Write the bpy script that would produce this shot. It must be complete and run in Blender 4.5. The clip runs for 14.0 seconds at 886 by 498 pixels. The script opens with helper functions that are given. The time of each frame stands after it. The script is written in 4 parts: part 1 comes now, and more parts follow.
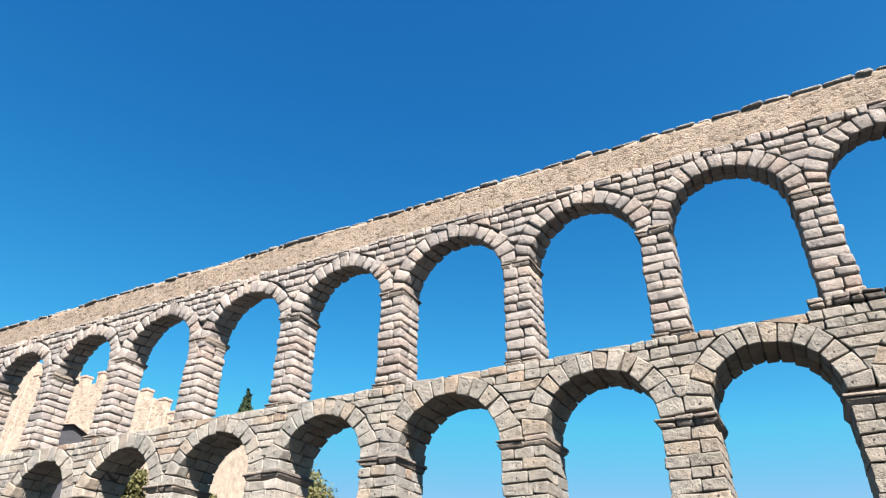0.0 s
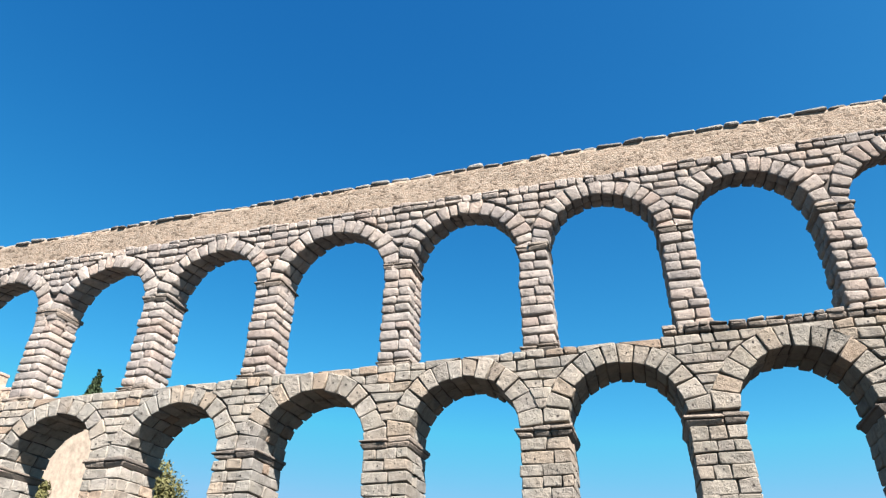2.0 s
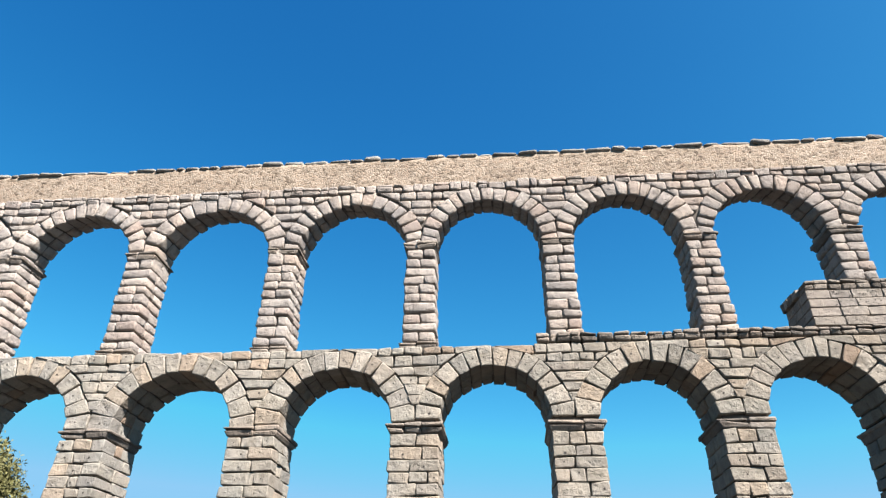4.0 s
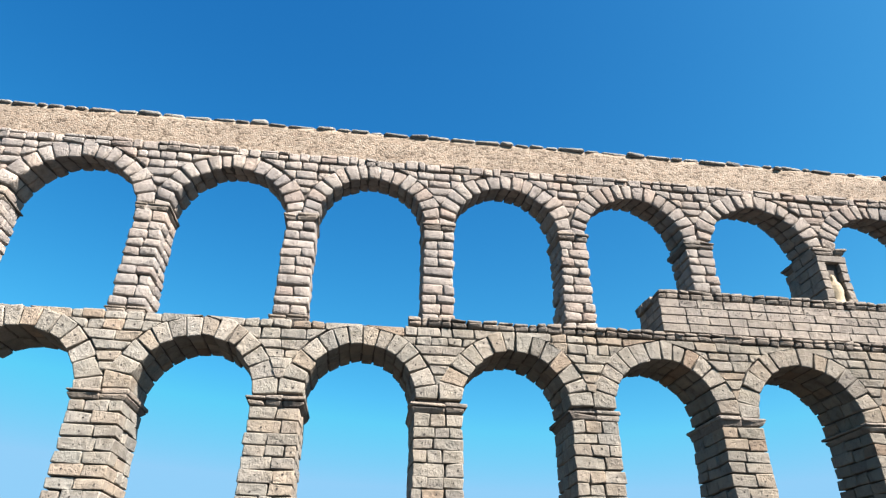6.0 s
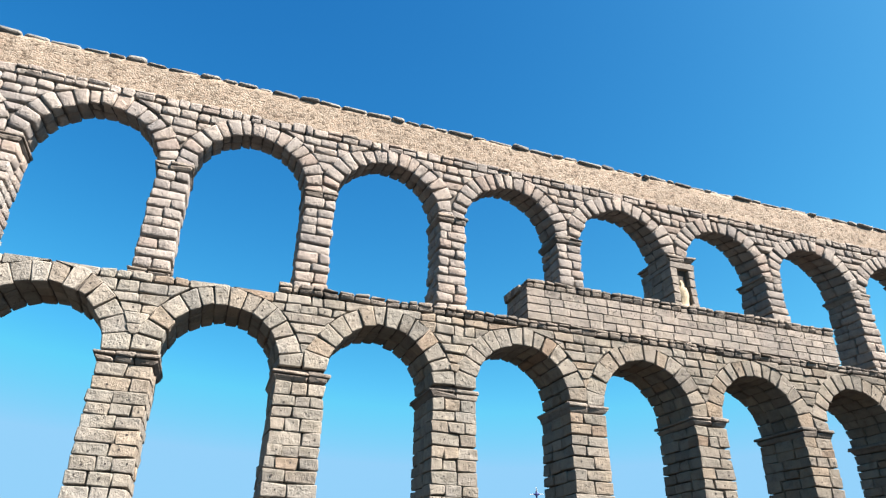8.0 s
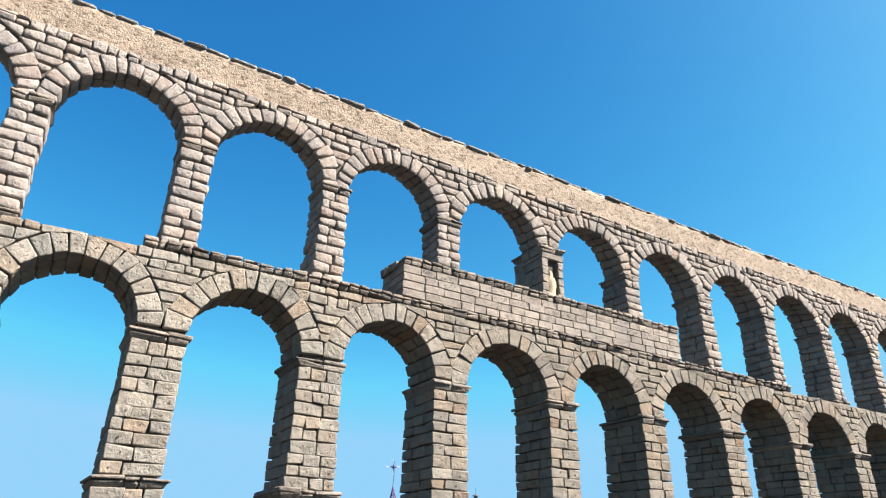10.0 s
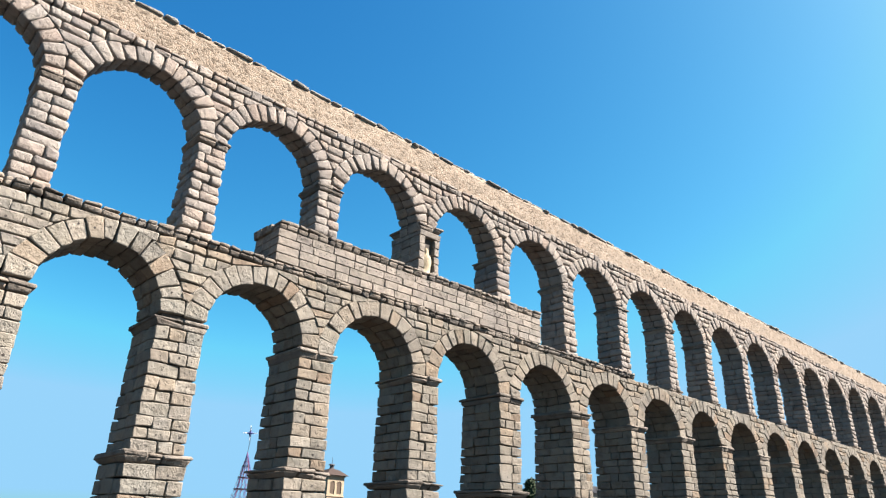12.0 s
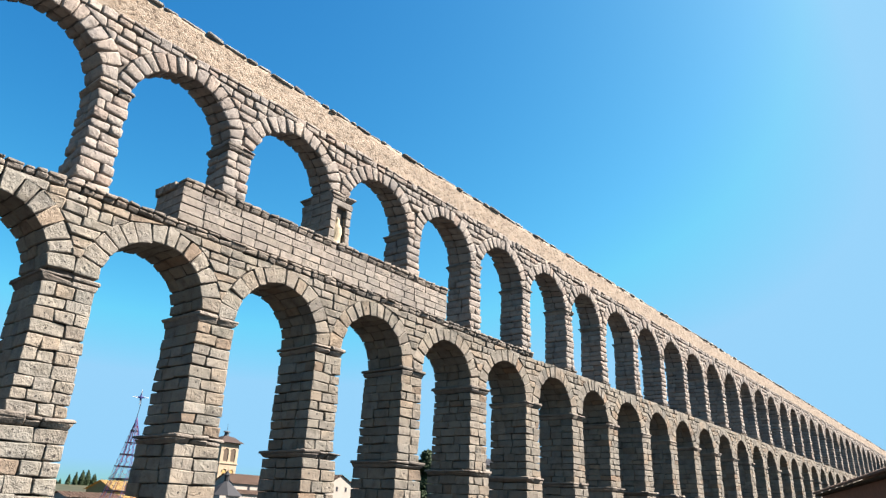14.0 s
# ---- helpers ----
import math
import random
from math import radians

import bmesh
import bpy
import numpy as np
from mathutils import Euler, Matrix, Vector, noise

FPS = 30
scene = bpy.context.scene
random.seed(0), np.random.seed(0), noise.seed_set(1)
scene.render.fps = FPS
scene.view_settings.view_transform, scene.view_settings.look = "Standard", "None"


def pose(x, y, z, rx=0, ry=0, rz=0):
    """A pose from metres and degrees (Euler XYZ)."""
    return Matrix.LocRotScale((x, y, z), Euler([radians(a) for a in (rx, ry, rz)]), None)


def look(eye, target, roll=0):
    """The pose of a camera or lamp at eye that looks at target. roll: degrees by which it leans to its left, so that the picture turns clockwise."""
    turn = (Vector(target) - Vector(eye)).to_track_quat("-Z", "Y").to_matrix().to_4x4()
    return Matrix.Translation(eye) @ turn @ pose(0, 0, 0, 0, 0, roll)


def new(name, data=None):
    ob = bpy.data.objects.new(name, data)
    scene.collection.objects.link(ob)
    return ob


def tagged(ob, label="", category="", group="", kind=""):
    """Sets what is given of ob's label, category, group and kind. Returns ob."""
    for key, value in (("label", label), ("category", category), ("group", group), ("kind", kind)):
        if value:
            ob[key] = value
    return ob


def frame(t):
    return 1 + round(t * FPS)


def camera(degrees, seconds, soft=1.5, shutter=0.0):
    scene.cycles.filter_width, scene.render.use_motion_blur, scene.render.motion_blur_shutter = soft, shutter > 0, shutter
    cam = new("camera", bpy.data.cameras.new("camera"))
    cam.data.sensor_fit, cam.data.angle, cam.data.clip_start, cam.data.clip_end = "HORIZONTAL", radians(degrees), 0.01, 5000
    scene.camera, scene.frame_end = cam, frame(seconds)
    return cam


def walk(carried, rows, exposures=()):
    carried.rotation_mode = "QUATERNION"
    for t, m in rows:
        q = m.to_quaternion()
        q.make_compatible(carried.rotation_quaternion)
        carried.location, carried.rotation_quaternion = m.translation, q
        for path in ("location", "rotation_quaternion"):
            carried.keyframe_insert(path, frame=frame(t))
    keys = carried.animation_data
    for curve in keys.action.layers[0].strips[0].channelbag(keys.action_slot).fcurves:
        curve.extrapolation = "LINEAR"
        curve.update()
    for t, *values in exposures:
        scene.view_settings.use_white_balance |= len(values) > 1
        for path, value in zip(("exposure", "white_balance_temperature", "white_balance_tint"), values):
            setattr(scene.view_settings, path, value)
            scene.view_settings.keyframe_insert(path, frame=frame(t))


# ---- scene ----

from collections import defaultdict

# ---------------- camera ----------------
cam = camera(67.2, 14.0, 1.3)
EYE = Vector((-22.55, -25.91, 1.6))
# seconds, yaw to the left of +y, pitch, roll
PATH = [
    (0, 27.55, 31.26, 0.37), (0.5, 24.48, 31.25, 0.29), (1, 21.51, 31.28, 0.33), (1.5, 18.71, 31.32, 0.44),
    (2, 15.93, 31.36, 0.45), (2.5, 13.17, 31.39, 0.39), (3, 10.39, 31.40, 0.36), (5.5, -3.97, 29.89, 0.45),
    (6, -7.03, 29.39, 0.49), (6.5, -10.08, 28.88, 0.55), (7, -13.12, 28.35, 0.63), (7.5, -16.00, 27.84, 0.75),
    (8, -18.83, 27.36, 1.00), (10.5, -33.29, 24.92, 1.63), (11, -36.29, 24.46, 1.80), (11.5, -39.10, 23.96, 1.98),
    (12, -41.85, 23.47, 2.11), (12.5, -44.48, 23.00, 2.24), (13, -46.52, 22.50, 2.32), (13.5, -48.45, 22.01, 2.40),
    (14, -50.19, 21.51, 2.61),
]


def aim(yaw, pitch):
    y, p = radians(yaw), radians(pitch)
    return Vector((-math.sin(y) * math.cos(p), math.cos(y) * math.cos(p), math.sin(p)))


walk(cam, [(t, look(EYE, EYE + 20 * aim(yaw, pitch), roll)) for t, yaw, pitch, roll in PATH], [(0, 2.25, 6500, 10), (7, 2.36, 6600, 9), (14, 2.42, 6800, 10)])

# ---------------- light ----------------
SUN_TO = Vector((0.715, -0.70, 0.0)).normalized() * math.cos(radians(46)) + Vector((0, 0, math.sin(radians(46))))
world = bpy.data.worlds.new("sky")
scene.world = world
world.use_nodes = True
wn = world.node_tree.nodes
sky = wn.new("ShaderNodeTexSky")
sky.sky_type = "NISHITA"
sky.sun_disc = False
sky.sun_elevation = radians(46)
sky.sun_rotation = math.atan2(SUN_TO.x, SUN_TO.y)
sky.altitude = 1000
sky.air_density, sky.dust_density, sky.ozone_density = 1.0, 2.7, 2.5
bg = wn["Background"]
hue = wn.new("ShaderNodeHueSaturation")
hue.inputs["Saturation"].default_value = 1.30
hue.inputs["Hue"].default_value = 0.495
world.node_tree.links.new(sky.outputs[0], hue.inputs["Color"])
cast = wn.new("ShaderNodeMix")
cast.data_type, cast.blend_type = "RGBA", "MULTIPLY"
cast.inputs[0].default_value = 1.0
for socket in cast.inputs:
    if socket.type == "RGBA" and socket.name == "B":
        socket.default_value = (0.65, 1.02, 1.03, 1.0)
world.node_tree.links.new(hue.outputs[0], [q for q in cast.inputs if q.type == "RGBA" and q.name == "A"][0])
# clear dry mountain air: each colour falls off more steeply away from the sun than in hazy air
split, join = wn.new("ShaderNodeSeparateColor"), wn.new("ShaderNodeCombineColor")
world.node_tree.links.new([q for q in cast.outputs if q.type == "RGBA"][0], split.inputs[0])
for channel, power, gain, most in ((0, 1.6, 1.58, 1.35), (1, 1.3, 0.985, 2.95), (2, 0.9, 1.215, 4.5)):
    steps = [wn.new("ShaderNodeMath") for _ in range(3)]
    for step, op, value in zip(steps, ("POWER", "MULTIPLY", "MINIMUM"), (power, gain, most)):
        step.operation = op
        step.inputs[1].default_value = value
    world.node_tree.links.new(split.outputs[channel], steps[0].inputs[0])
    world.node_tree.links.new(steps[0].outputs[0], steps[1].inputs[0])
    world.node_tree.links.new(steps[1].outputs[0], steps[2].inputs[0])
    world.node_tree.links.new(steps[2].outputs[0], join.inputs[channel])
world.node_tree.links.new(join.outputs[0], bg.inputs[0])
bg.inputs[1].default_value = 0.042
sun = new("sun", bpy.data.lights.new("sun", "SUN"))
sun.data.energy, sun.data.angle, sun.data.color = 4.6, radians(0.5), (1.0, 0.92, 0.87)
sun.matrix_world = look((0, 0, 60), Vector((0, 0, 60)) - SUN_TO)


# ---------------- materials ----------------
def material(name, rough=0.9):
    m = bpy.data.materials.new(name)
    m.use_nodes = True
    nt = m.node_tree
    b = nt.nodes["Principled BSDF"]
    b.inputs["Roughness"].default_value = rough
    b.inputs["Specular IOR Level"].default_value = 0.25
    return m, nt, b


def node(nt, kind, **sockets):
    n = nt.nodes.new(kind)
    for k, v in sockets.items():
        n.inputs[k.replace("_", " ")].default_value = v
    return n


def noise_at(nt, pos, scale, detail=4.0, rough=0.6):
    n = node(nt, "ShaderNodeTexNoise", Scale=scale, Detail=detail, Roughness=rough)
    nt.links.new(pos, n.inputs["Vector"])
    return n


def ramp(nt, fac, stops):
    r = nt.nodes.new("ShaderNodeValToRGB")
    el = r.color_ramp.elements
    while len(el) < len(stops):
        el.new(0.5)
    for e, (p, c) in zip(el, stops):
        e.position, e.color = p, (*c, 1) if len(c) == 3 else c
    nt.links.new(fac, r.inputs[0])
    return r


def mix(nt, fac, a, b, kind="MIX"):
    m = nt.nodes.new("ShaderNodeMix")
    m.data_type, m.blend_type = "RGBA", kind
    for sock, v in ((m.inputs[0], fac), (m.inputs[6], a), (m.inputs[7], b)):
        if isinstance(v, (int, float)):
            sock.default_value = v
        elif isinstance(v, tuple):
            sock.default_value = (*v, 1)
        else:
            nt.links.new(v, sock)
    return m.outputs[2]


def bump(nt, b, height, strength, distance):
    n = node(nt, "ShaderNodeBump", Strength=strength, Distance=distance)
    nt.links.new(height, n.inputs["Height"])
    nt.links.new(n.outputs[0], b.inputs["Normal"])


def add_math(nt, op, a, b):
    m = nt.nodes.new("ShaderNodeMath")
    m.operation = op
    for s, v in zip(m.inputs, (a, b)):
        if isinstance(v, (int, float)):
            s.default_value = v
        else:
            nt.links.new(v, s)
    return m.outputs[0]


def stone_material(name, tones, stain=0.5, stain_colour=(0.075, 0.07, 0.062), relief=0.05, east_dark=0.0):
    """Weathered granite: a tone of its own for each block, mottled grain, pits and dark crust."""
    m, nt, b = material(name, 0.92)
    geo = nt.nodes.new("ShaderNodeNewGeometry")
    info = nt.nodes.new("ShaderNodeObjectInfo")
    pos = geo.outputs["Position"]
    rnd = add_math(nt, "FRACT", add_math(nt, "ADD", geo.outputs["Random Per Island"], info.outputs["Random"]), 0.0)
    base = ramp(nt, rnd, tones)
    base.color_ramp.interpolation = "LINEAR"
    mottle = noise_at(nt, pos, 1.7, 6, 0.62)
    grain = noise_at(nt, pos, 24.0, 3, 0.7)
    big = noise_at(nt, pos, 0.35, 3, 0.6)
    c = mix(nt, 0.85, base.outputs[0], ramp(nt, mottle.outputs[0], [(0.28, (0.58, 0.55, 0.50)), (0.46, (0.98, 0.97, 0.95)), (0.58, (1.08, 1.06, 1.02)), (0.75, (1.22, 1.18, 1.10))]).outputs[0], "MULTIPLY")
    c = mix(nt, 0.4, c, ramp(nt, grain.outputs[0], [(0.3, (0.62, 0.62, 0.62)), (0.55, (1.05, 1.05, 1.05)), (0.8, (1.2, 1.2, 1.2))]).outputs[0], "MULTIPLY")
    c = mix(nt, 0.8, c, ramp(nt, big.outputs[0], [(0.35, (0.84, 0.86, 0.86)), (0.65, (1.10, 1.05, 0.98))]).outputs[0], "MULTIPLY")
    # each block weathers to its own depth
    age = add_math(nt, "FRACT", add_math(nt, "MULTIPLY", rnd, 7.31), 0.0)
    c = mix(nt, 0.75, c, ramp(nt, age, [(0.0, (0.74, 0.74, 0.75)), (0.2, (0.93, 0.93, 0.93)), (0.6, (1.02, 1.02, 1.0)), (1.0, (1.12, 1.11, 1.09))]).outputs[0], "MULTIPLY")
    if east_dark:
        # darker and browner along the wall towards the east
        sep = nt.nodes.new("ShaderNodeSeparateXYZ")
        nt.links.new(pos, sep.inputs[0])
        east = nt.nodes.new("ShaderNodeMapRange")
        east.inputs[1].default_value, east.inputs[2].default_value, east.inputs[4].default_value = -42, 8, east_dark
        nt.links.new(add_math(nt, "ADD", sep.outputs["X"], add_math(nt, "MULTIPLY", big.outputs[0], 12.0)), east.inputs[0])
        c = mix(nt, east.outputs[0], c, (0.62, 0.585, 0.545), "MULTIPLY")
    crust = noise_at(nt, pos, 1.3, 6, 0.75)
    k = ramp(nt, crust.outputs[0], [(0.53, (0, 0, 0)), (0.70, (stain, stain, stain))])
    c = mix(nt, k.outputs[0], c, stain_colour)
    pits = node(nt, "ShaderNodeTexVoronoi", Scale=6.5)
    nt.links.new(pos, pits.inputs["Vector"])
    pk = ramp(nt, pits.outputs["Distance"], [(0.05, (0.0, 0.0, 0.0)), (0.16, (1, 1, 1))])
    c = mix(nt, 0.6, c, pk.outputs[0], "MULTIPLY")
    nt.links.new(c, b.inputs["Base Color"])
    fine = add_math(nt, "ADD", add_math(nt, "MULTIPLY", noise_at(nt, pos, 7.0, 5, 0.66).outputs[0], 1.0), add_math(nt, "MULTIPLY", pk.outputs[0], 0.5))
    h = add_math(nt, "ADD", fine, add_math(nt, "MULTIPLY", noise_at(nt, pos, 2.8, 5, 0.66).outputs[0], 1.5))
    bump(nt, b, h, 0.9, relief * 1.7)
    return m


GREY = [(0, (0.235, 0.223, 0.200)), (0.25, (0.205, 0.199, 0.185)), (0.5, (0.259, 0.246, 0.227)), (0.75, (0.229, 0.213, 0.191)), (0.92, (0.243, 0.211, 0.177)), (1, (0.239, 0.186, 0.145))]
ROSE = [(0, (0.256, 0.234, 0.223)), (0.3, (0.221, 0.204, 0.198)), (0.6, (0.274, 0.253, 0.240)), (0.85, (0.243, 0.215, 0.199)), (1, (0.254, 0.213, 0.193))]
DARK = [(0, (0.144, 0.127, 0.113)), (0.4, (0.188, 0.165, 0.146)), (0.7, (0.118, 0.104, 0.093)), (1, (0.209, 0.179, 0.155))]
PALE = [(0, (0.180, 0.161, 0.146)), (0.5, (0.203, 0.182, 0.165)), (1, (0.155, 0.140, 0.126))]
SLAB = [(0, (0.187, 0.183, 0.176)), (0.5, (0.255, 0.246, 0.232)), (1, (0.128, 0.123, 0.120))]
m_stone = stone_material("granite_block", GREY, 0.55, east_dark=0.9)
m_upper = stone_material("granite_worn", ROSE, 0.6, east_dark=0.55)
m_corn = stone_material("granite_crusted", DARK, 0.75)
m_slab = stone_material("granite_coping", SLAB, 0.75)
m_attic = stone_material("granite_dressed", PALE, 0.6, relief=0.04)

m_joint, nt, b = material("dark_joint", 1.0)
geo = nt.nodes.new("ShaderNodeNewGeometry")
nt.links.new(ramp(nt, noise_at(nt, geo.outputs["Position"], 3.0).outputs[0], [(0.3, (0.045, 0.04, 0.035)), (0.7, (0.085, 0.075, 0.065))]).outputs[0], b.inputs["Base Color"])

m_hole, nt, b = material("bored_hole", 1.0)
b.inputs["Base Color"].default_value = (0.035, 0.03, 0.027, 1)


def rubble_material(name, tones, cell, relief, cells=0.45):
    m, nt, b = material(name, 0.95)
    geo = nt.nodes.new("ShaderNodeNewGeometry")
    pos = geo.outputs["Position"]
    mp = nt.nodes.new("ShaderNodeMapping")
    mp.inputs["Scale"].default_value = (1.0, 1.0, 1.6)
    nt.links.new(pos, mp.inputs[0])
    warp = noise_at(nt, mp.outputs[0], 2.5, 3)
    vec = mix(nt, 0.35, mp.outputs[0], warp.outputs["Color"], "ADD")
    v = node(nt, "ShaderNodeTexVoronoi", Scale=cell)
    e = node(nt, "ShaderNodeTexVoronoi", Scale=cell)
    e.feature = "DISTANCE_TO_EDGE"
    for q in (v, e):
        nt.links.new(vec, q.inputs["Vector"])
    sep = nt.nodes.new("ShaderNodeSeparateColor")
    nt.links.new(v.outputs["Color"], sep.inputs[0])
    blotch = noise_at(nt, mp.outputs[0], 6.0, 7, 0.85)
    pick = add_math(nt, "ADD", add_math(nt, "MULTIPLY", sep.outputs[0], cells), add_math(nt, "MULTIPLY", blotch.outputs[0], 1.0 - cells))
    c = ramp(nt, pick, tones).outputs[0]
    c = mix(nt, 0.6, c, ramp(nt, noise_at(nt, pos, 1.1, 5, 0.7).outputs[0], [(0.3, (0.62, 0.58, 0.54)), (0.6, (1.1, 1.06, 1.0))]).outputs[0], "MULTIPLY")
    c = mix(nt, 0.6, c, ramp(nt, noise_at(nt, pos, 11, 5, 0.8).outputs[0], [(0.33, (0.42, 0.38, 0.34)), (0.48, (0.95, 0.93, 0.9)), (0.68, (1.2, 1.17, 1.13))]).outputs[0], "MULTIPLY")
    joint = ramp(nt, e.outputs["Distance"], [(0.0, (0, 0, 0)), (0.22, (1, 1, 1))])
    c = mix(nt, joint.outputs[0], mix(nt, cells * 0.6, c, (0.24, 0.19, 0.14)), c)
    nt.links.new(c, b.inputs["Base Color"])
    h = add_math(nt, "ADD", add_math(nt, "MULTIPLY", joint.outputs[0], cells * 0.8), noise_at(nt, pos, 7, 6, 0.75).outputs[0])
    bump(nt, b, h, 1.0, relief)
    return m


m_rubble = rubble_material("rubble_and_mortar", [(0.36, (0.072, 0.056, 0.042)), (0.42, (0.170, 0.138, 0.108)), (0.48, (0.262, 0.228, 0.190)), (0.53, (0.238, 0.203, 0.166)), (0.58, (0.200, 0.146, 0.108)), (0.64, (0.232, 0.206, 0.173))], 5.2, 0.06, 0.27)
m_castle = rubble_material("rampart_masonry", [(0.28, (0.20, 0.16, 0.122)), (0.38, (0.380, 0.325, 0.268)), (0.55, (0.345, 0.290, 0.234)), (0.70, (0.425, 0.372, 0.314))], 2.2, 0.10)
m_castle.node_tree.nodes["Principled BSDF"].inputs["Roughness"].default_value = 1.0


def plain(name, colour, rough=0.8, metallic=0.0, scale=6.0, spread=0.25, relief=0.01):
    m, nt, b = material(name, rough)
    b.inputs["Metallic"].default_value = metallic
    geo = nt.nodes.new("ShaderNodeNewGeometry")
    n1 = noise_at(nt, geo.outputs["Position"], scale, 5, 0.65)
    n2 = noise_at(nt, geo.outputs["Position"], scale * 0.15, 3)
    lo, hi = tuple(v * (1 - spread) for v in colour), tuple(min(1, v * (1 + spread)) for v in colour)
    c = ramp(nt, n1.outputs[0], [(0.3, lo), (0.7, hi)]).outputs[0]
    c = mix(nt, 0.5, c, ramp(nt, n2.outputs[0], [(0.35, (0.85, 0.85, 0.85)), (0.65, (1.1, 1.1, 1.1))]).outputs[0], "MULTIPLY")
    nt.links.new(c, b.inputs["Base Color"])
    bump(nt, b, n1.outputs[0], 0.5, relief)
    return m


m_paving = plain("plaza_paving", (0.025, 0.023, 0.021), 0.85, scale=3)
nt = m_paving.node_tree
geo = nt.nodes.new("ShaderNodeNewGeometry")
sep = nt.nodes.new("ShaderNodeSeparateXYZ")
nt.links.new(geo.outputs["Position"], sep.inputs[0])
far = nt.nodes.new("ShaderNodeMapRange")
far.inputs[1].default_value, far.inputs[2].default_value = 160, 200
nt.links.new(sep.outputs["Y"], far.inputs[0])
scrub = ramp(nt, noise_at(nt, geo.outputs["Position"], 0.15, 6, 0.7).outputs[0], [(0.35, (0.02, 0.025, 0.012)), (0.65, (0.05, 0.045, 0.025))])
shade = nt.nodes["Principled BSDF"]
nt.links.new(mix(nt, far.outputs[0], shade.inputs["Base Color"].links[0].from_socket, scrub.outputs[0]), shade.inputs["Base Color"])
m_leaf = plain("shrub_leaves", (0.085, 0.083, 0.029), 0.7, scale=2, spread=0.45)
m_cypress = plain("cypress_leaves", (0.022, 0.038, 0.014), 0.75, scale=2, spread=0.4)
m_bark = plain("bark", (0.088, 0.064, 0.044), 0.95)
m_canvas = plain("white_canvas", (0.512, 0.506, 0.493), 0.8, scale=9, spread=0.05)
m_steel = plain("dark_steel", (0.040, 0.040, 0.048), 0.5, 0.6)
m_red = plain("red_enamel", (0.168, 0.024, 0.045), 0.45)
m_blue = plain("blue_enamel", (0.040, 0.048, 0.160), 0.5)
m_tile = plain("roof_tile", (0.095, 0.062, 0.046), 0.9, scale=8, spread=0.4)
m_darktile = plain("old_roof_tile", (0.037, 0.025, 0.021), 0.9, scale=8, spread=0.4)
m_slate = plain("slate", (0.045, 0.047, 0.054), 0.7, scale=8)
m_ochre = plain("ochre_render", (0.307, 0.208, 0.079), 0.9, scale=2, spread=0.1)
m_white = plain("white_render", (0.248, 0.223, 0.194), 0.9, scale=2, spread=0.08)
m_brickred = plain("brick_render", (0.169, 0.084, 0.054), 0.9, scale=5)
m_cap = plain("weathered_brick", (0.300, 0.210, 0.165), 0.95, scale=4, spread=0.3, relief=0.03)
m_tower = plain("tower_masonry", (0.271, 0.212, 0.148), 0.95, scale=3, spread=0.25, relief=0.04)
m_plaster = plain("cream_plaster", (0.285, 0.236, 0.184), 0.95, scale=1.5, spread=0.3, relief=0.03)
m_glass = plain("dark_opening", (0.024, 0.024, 0.028), 0.3)
m_recess = plain("shaded_recess", (0.075, 0.055, 0.040), 0.95)
m_lead = plain("lead_roof", (0.022, 0.023, 0.026), 0.8, scale=8)
m_neartile = plain("clay_tile", (0.170, 0.118, 0.090), 0.9, scale=5, spread=0.5)
m_statue = plain("pale_limestone", (0.270, 0.222, 0.150), 0.9, scale=9, spread=0.4, relief=0.06)


# ---------------- mesh helpers ----------------
def part(name, bm, mat, parent=None, label="", smooth=False):
    me = bpy.data.meshes.new(name)
    bm.to_mesh(me)
    bm.free()
    if smooth:
        me.polygons.foreach_set("use_smooth", [True] * len(me.polygons))
    me.materials.append(mat)
    ob = new(name, me)
    ob.parent = parent
    if label:
        tagged(ob, label)
    return ob


def empty(name, place=(0, 0, 0)):
    ob = new(name)
    ob.location = place
    bpy.context.view_layer.update()
    return ob


def under(ob, parent):
    """Parents ob and keeps the place that its mesh has in the world."""
    ob.parent = parent
    ob.matrix_parent_inverse = parent.matrix_world.inverted()
    return ob


def box_bm(x0, x1, y0, y1, z0, z1, bev=0.0):
    bm = bmesh.new()
    bmesh.ops.create_cube(bm, size=1, matrix=Matrix.Translation(((x0 + x1) / 2, (y0 + y1) / 2, (z0 + z1) / 2)) @ Matrix.Diagonal((x1 - x0, y1 - y0, z1 - z0, 1)))
    if bev:
        bmesh.ops.bevel(bm, geom=bm.edges[:], offset=bev, segments=1, affect="EDGES")
    return bm


def slab_bm(pts, away):
    """A flat outline given thickness by a shift."""
    bm = bmesh.new()
    a = [bm.verts.new(p) for p in pts]
    b = [bm.verts.new(Vector(p) + Vector(away)) for p in pts]
    bm.faces.new(a)
    bm.faces.new(b[::-1])
    for i in range(len(a)):
        bm.faces.new((a[i], b[i], b[(i + 1) % len(a)], a[(i + 1) % len(a)]))
    bmesh.ops.recalc_face_normals(bm, faces=bm.faces[:])
    return bm


def box(name, x0, x1, y0, y1, z0, z1, mat, parent=None, label="", bev=0.0):
    return part(name, box_bm(x0, x1, y0, y1, z0, z1, bev), mat, parent, label)


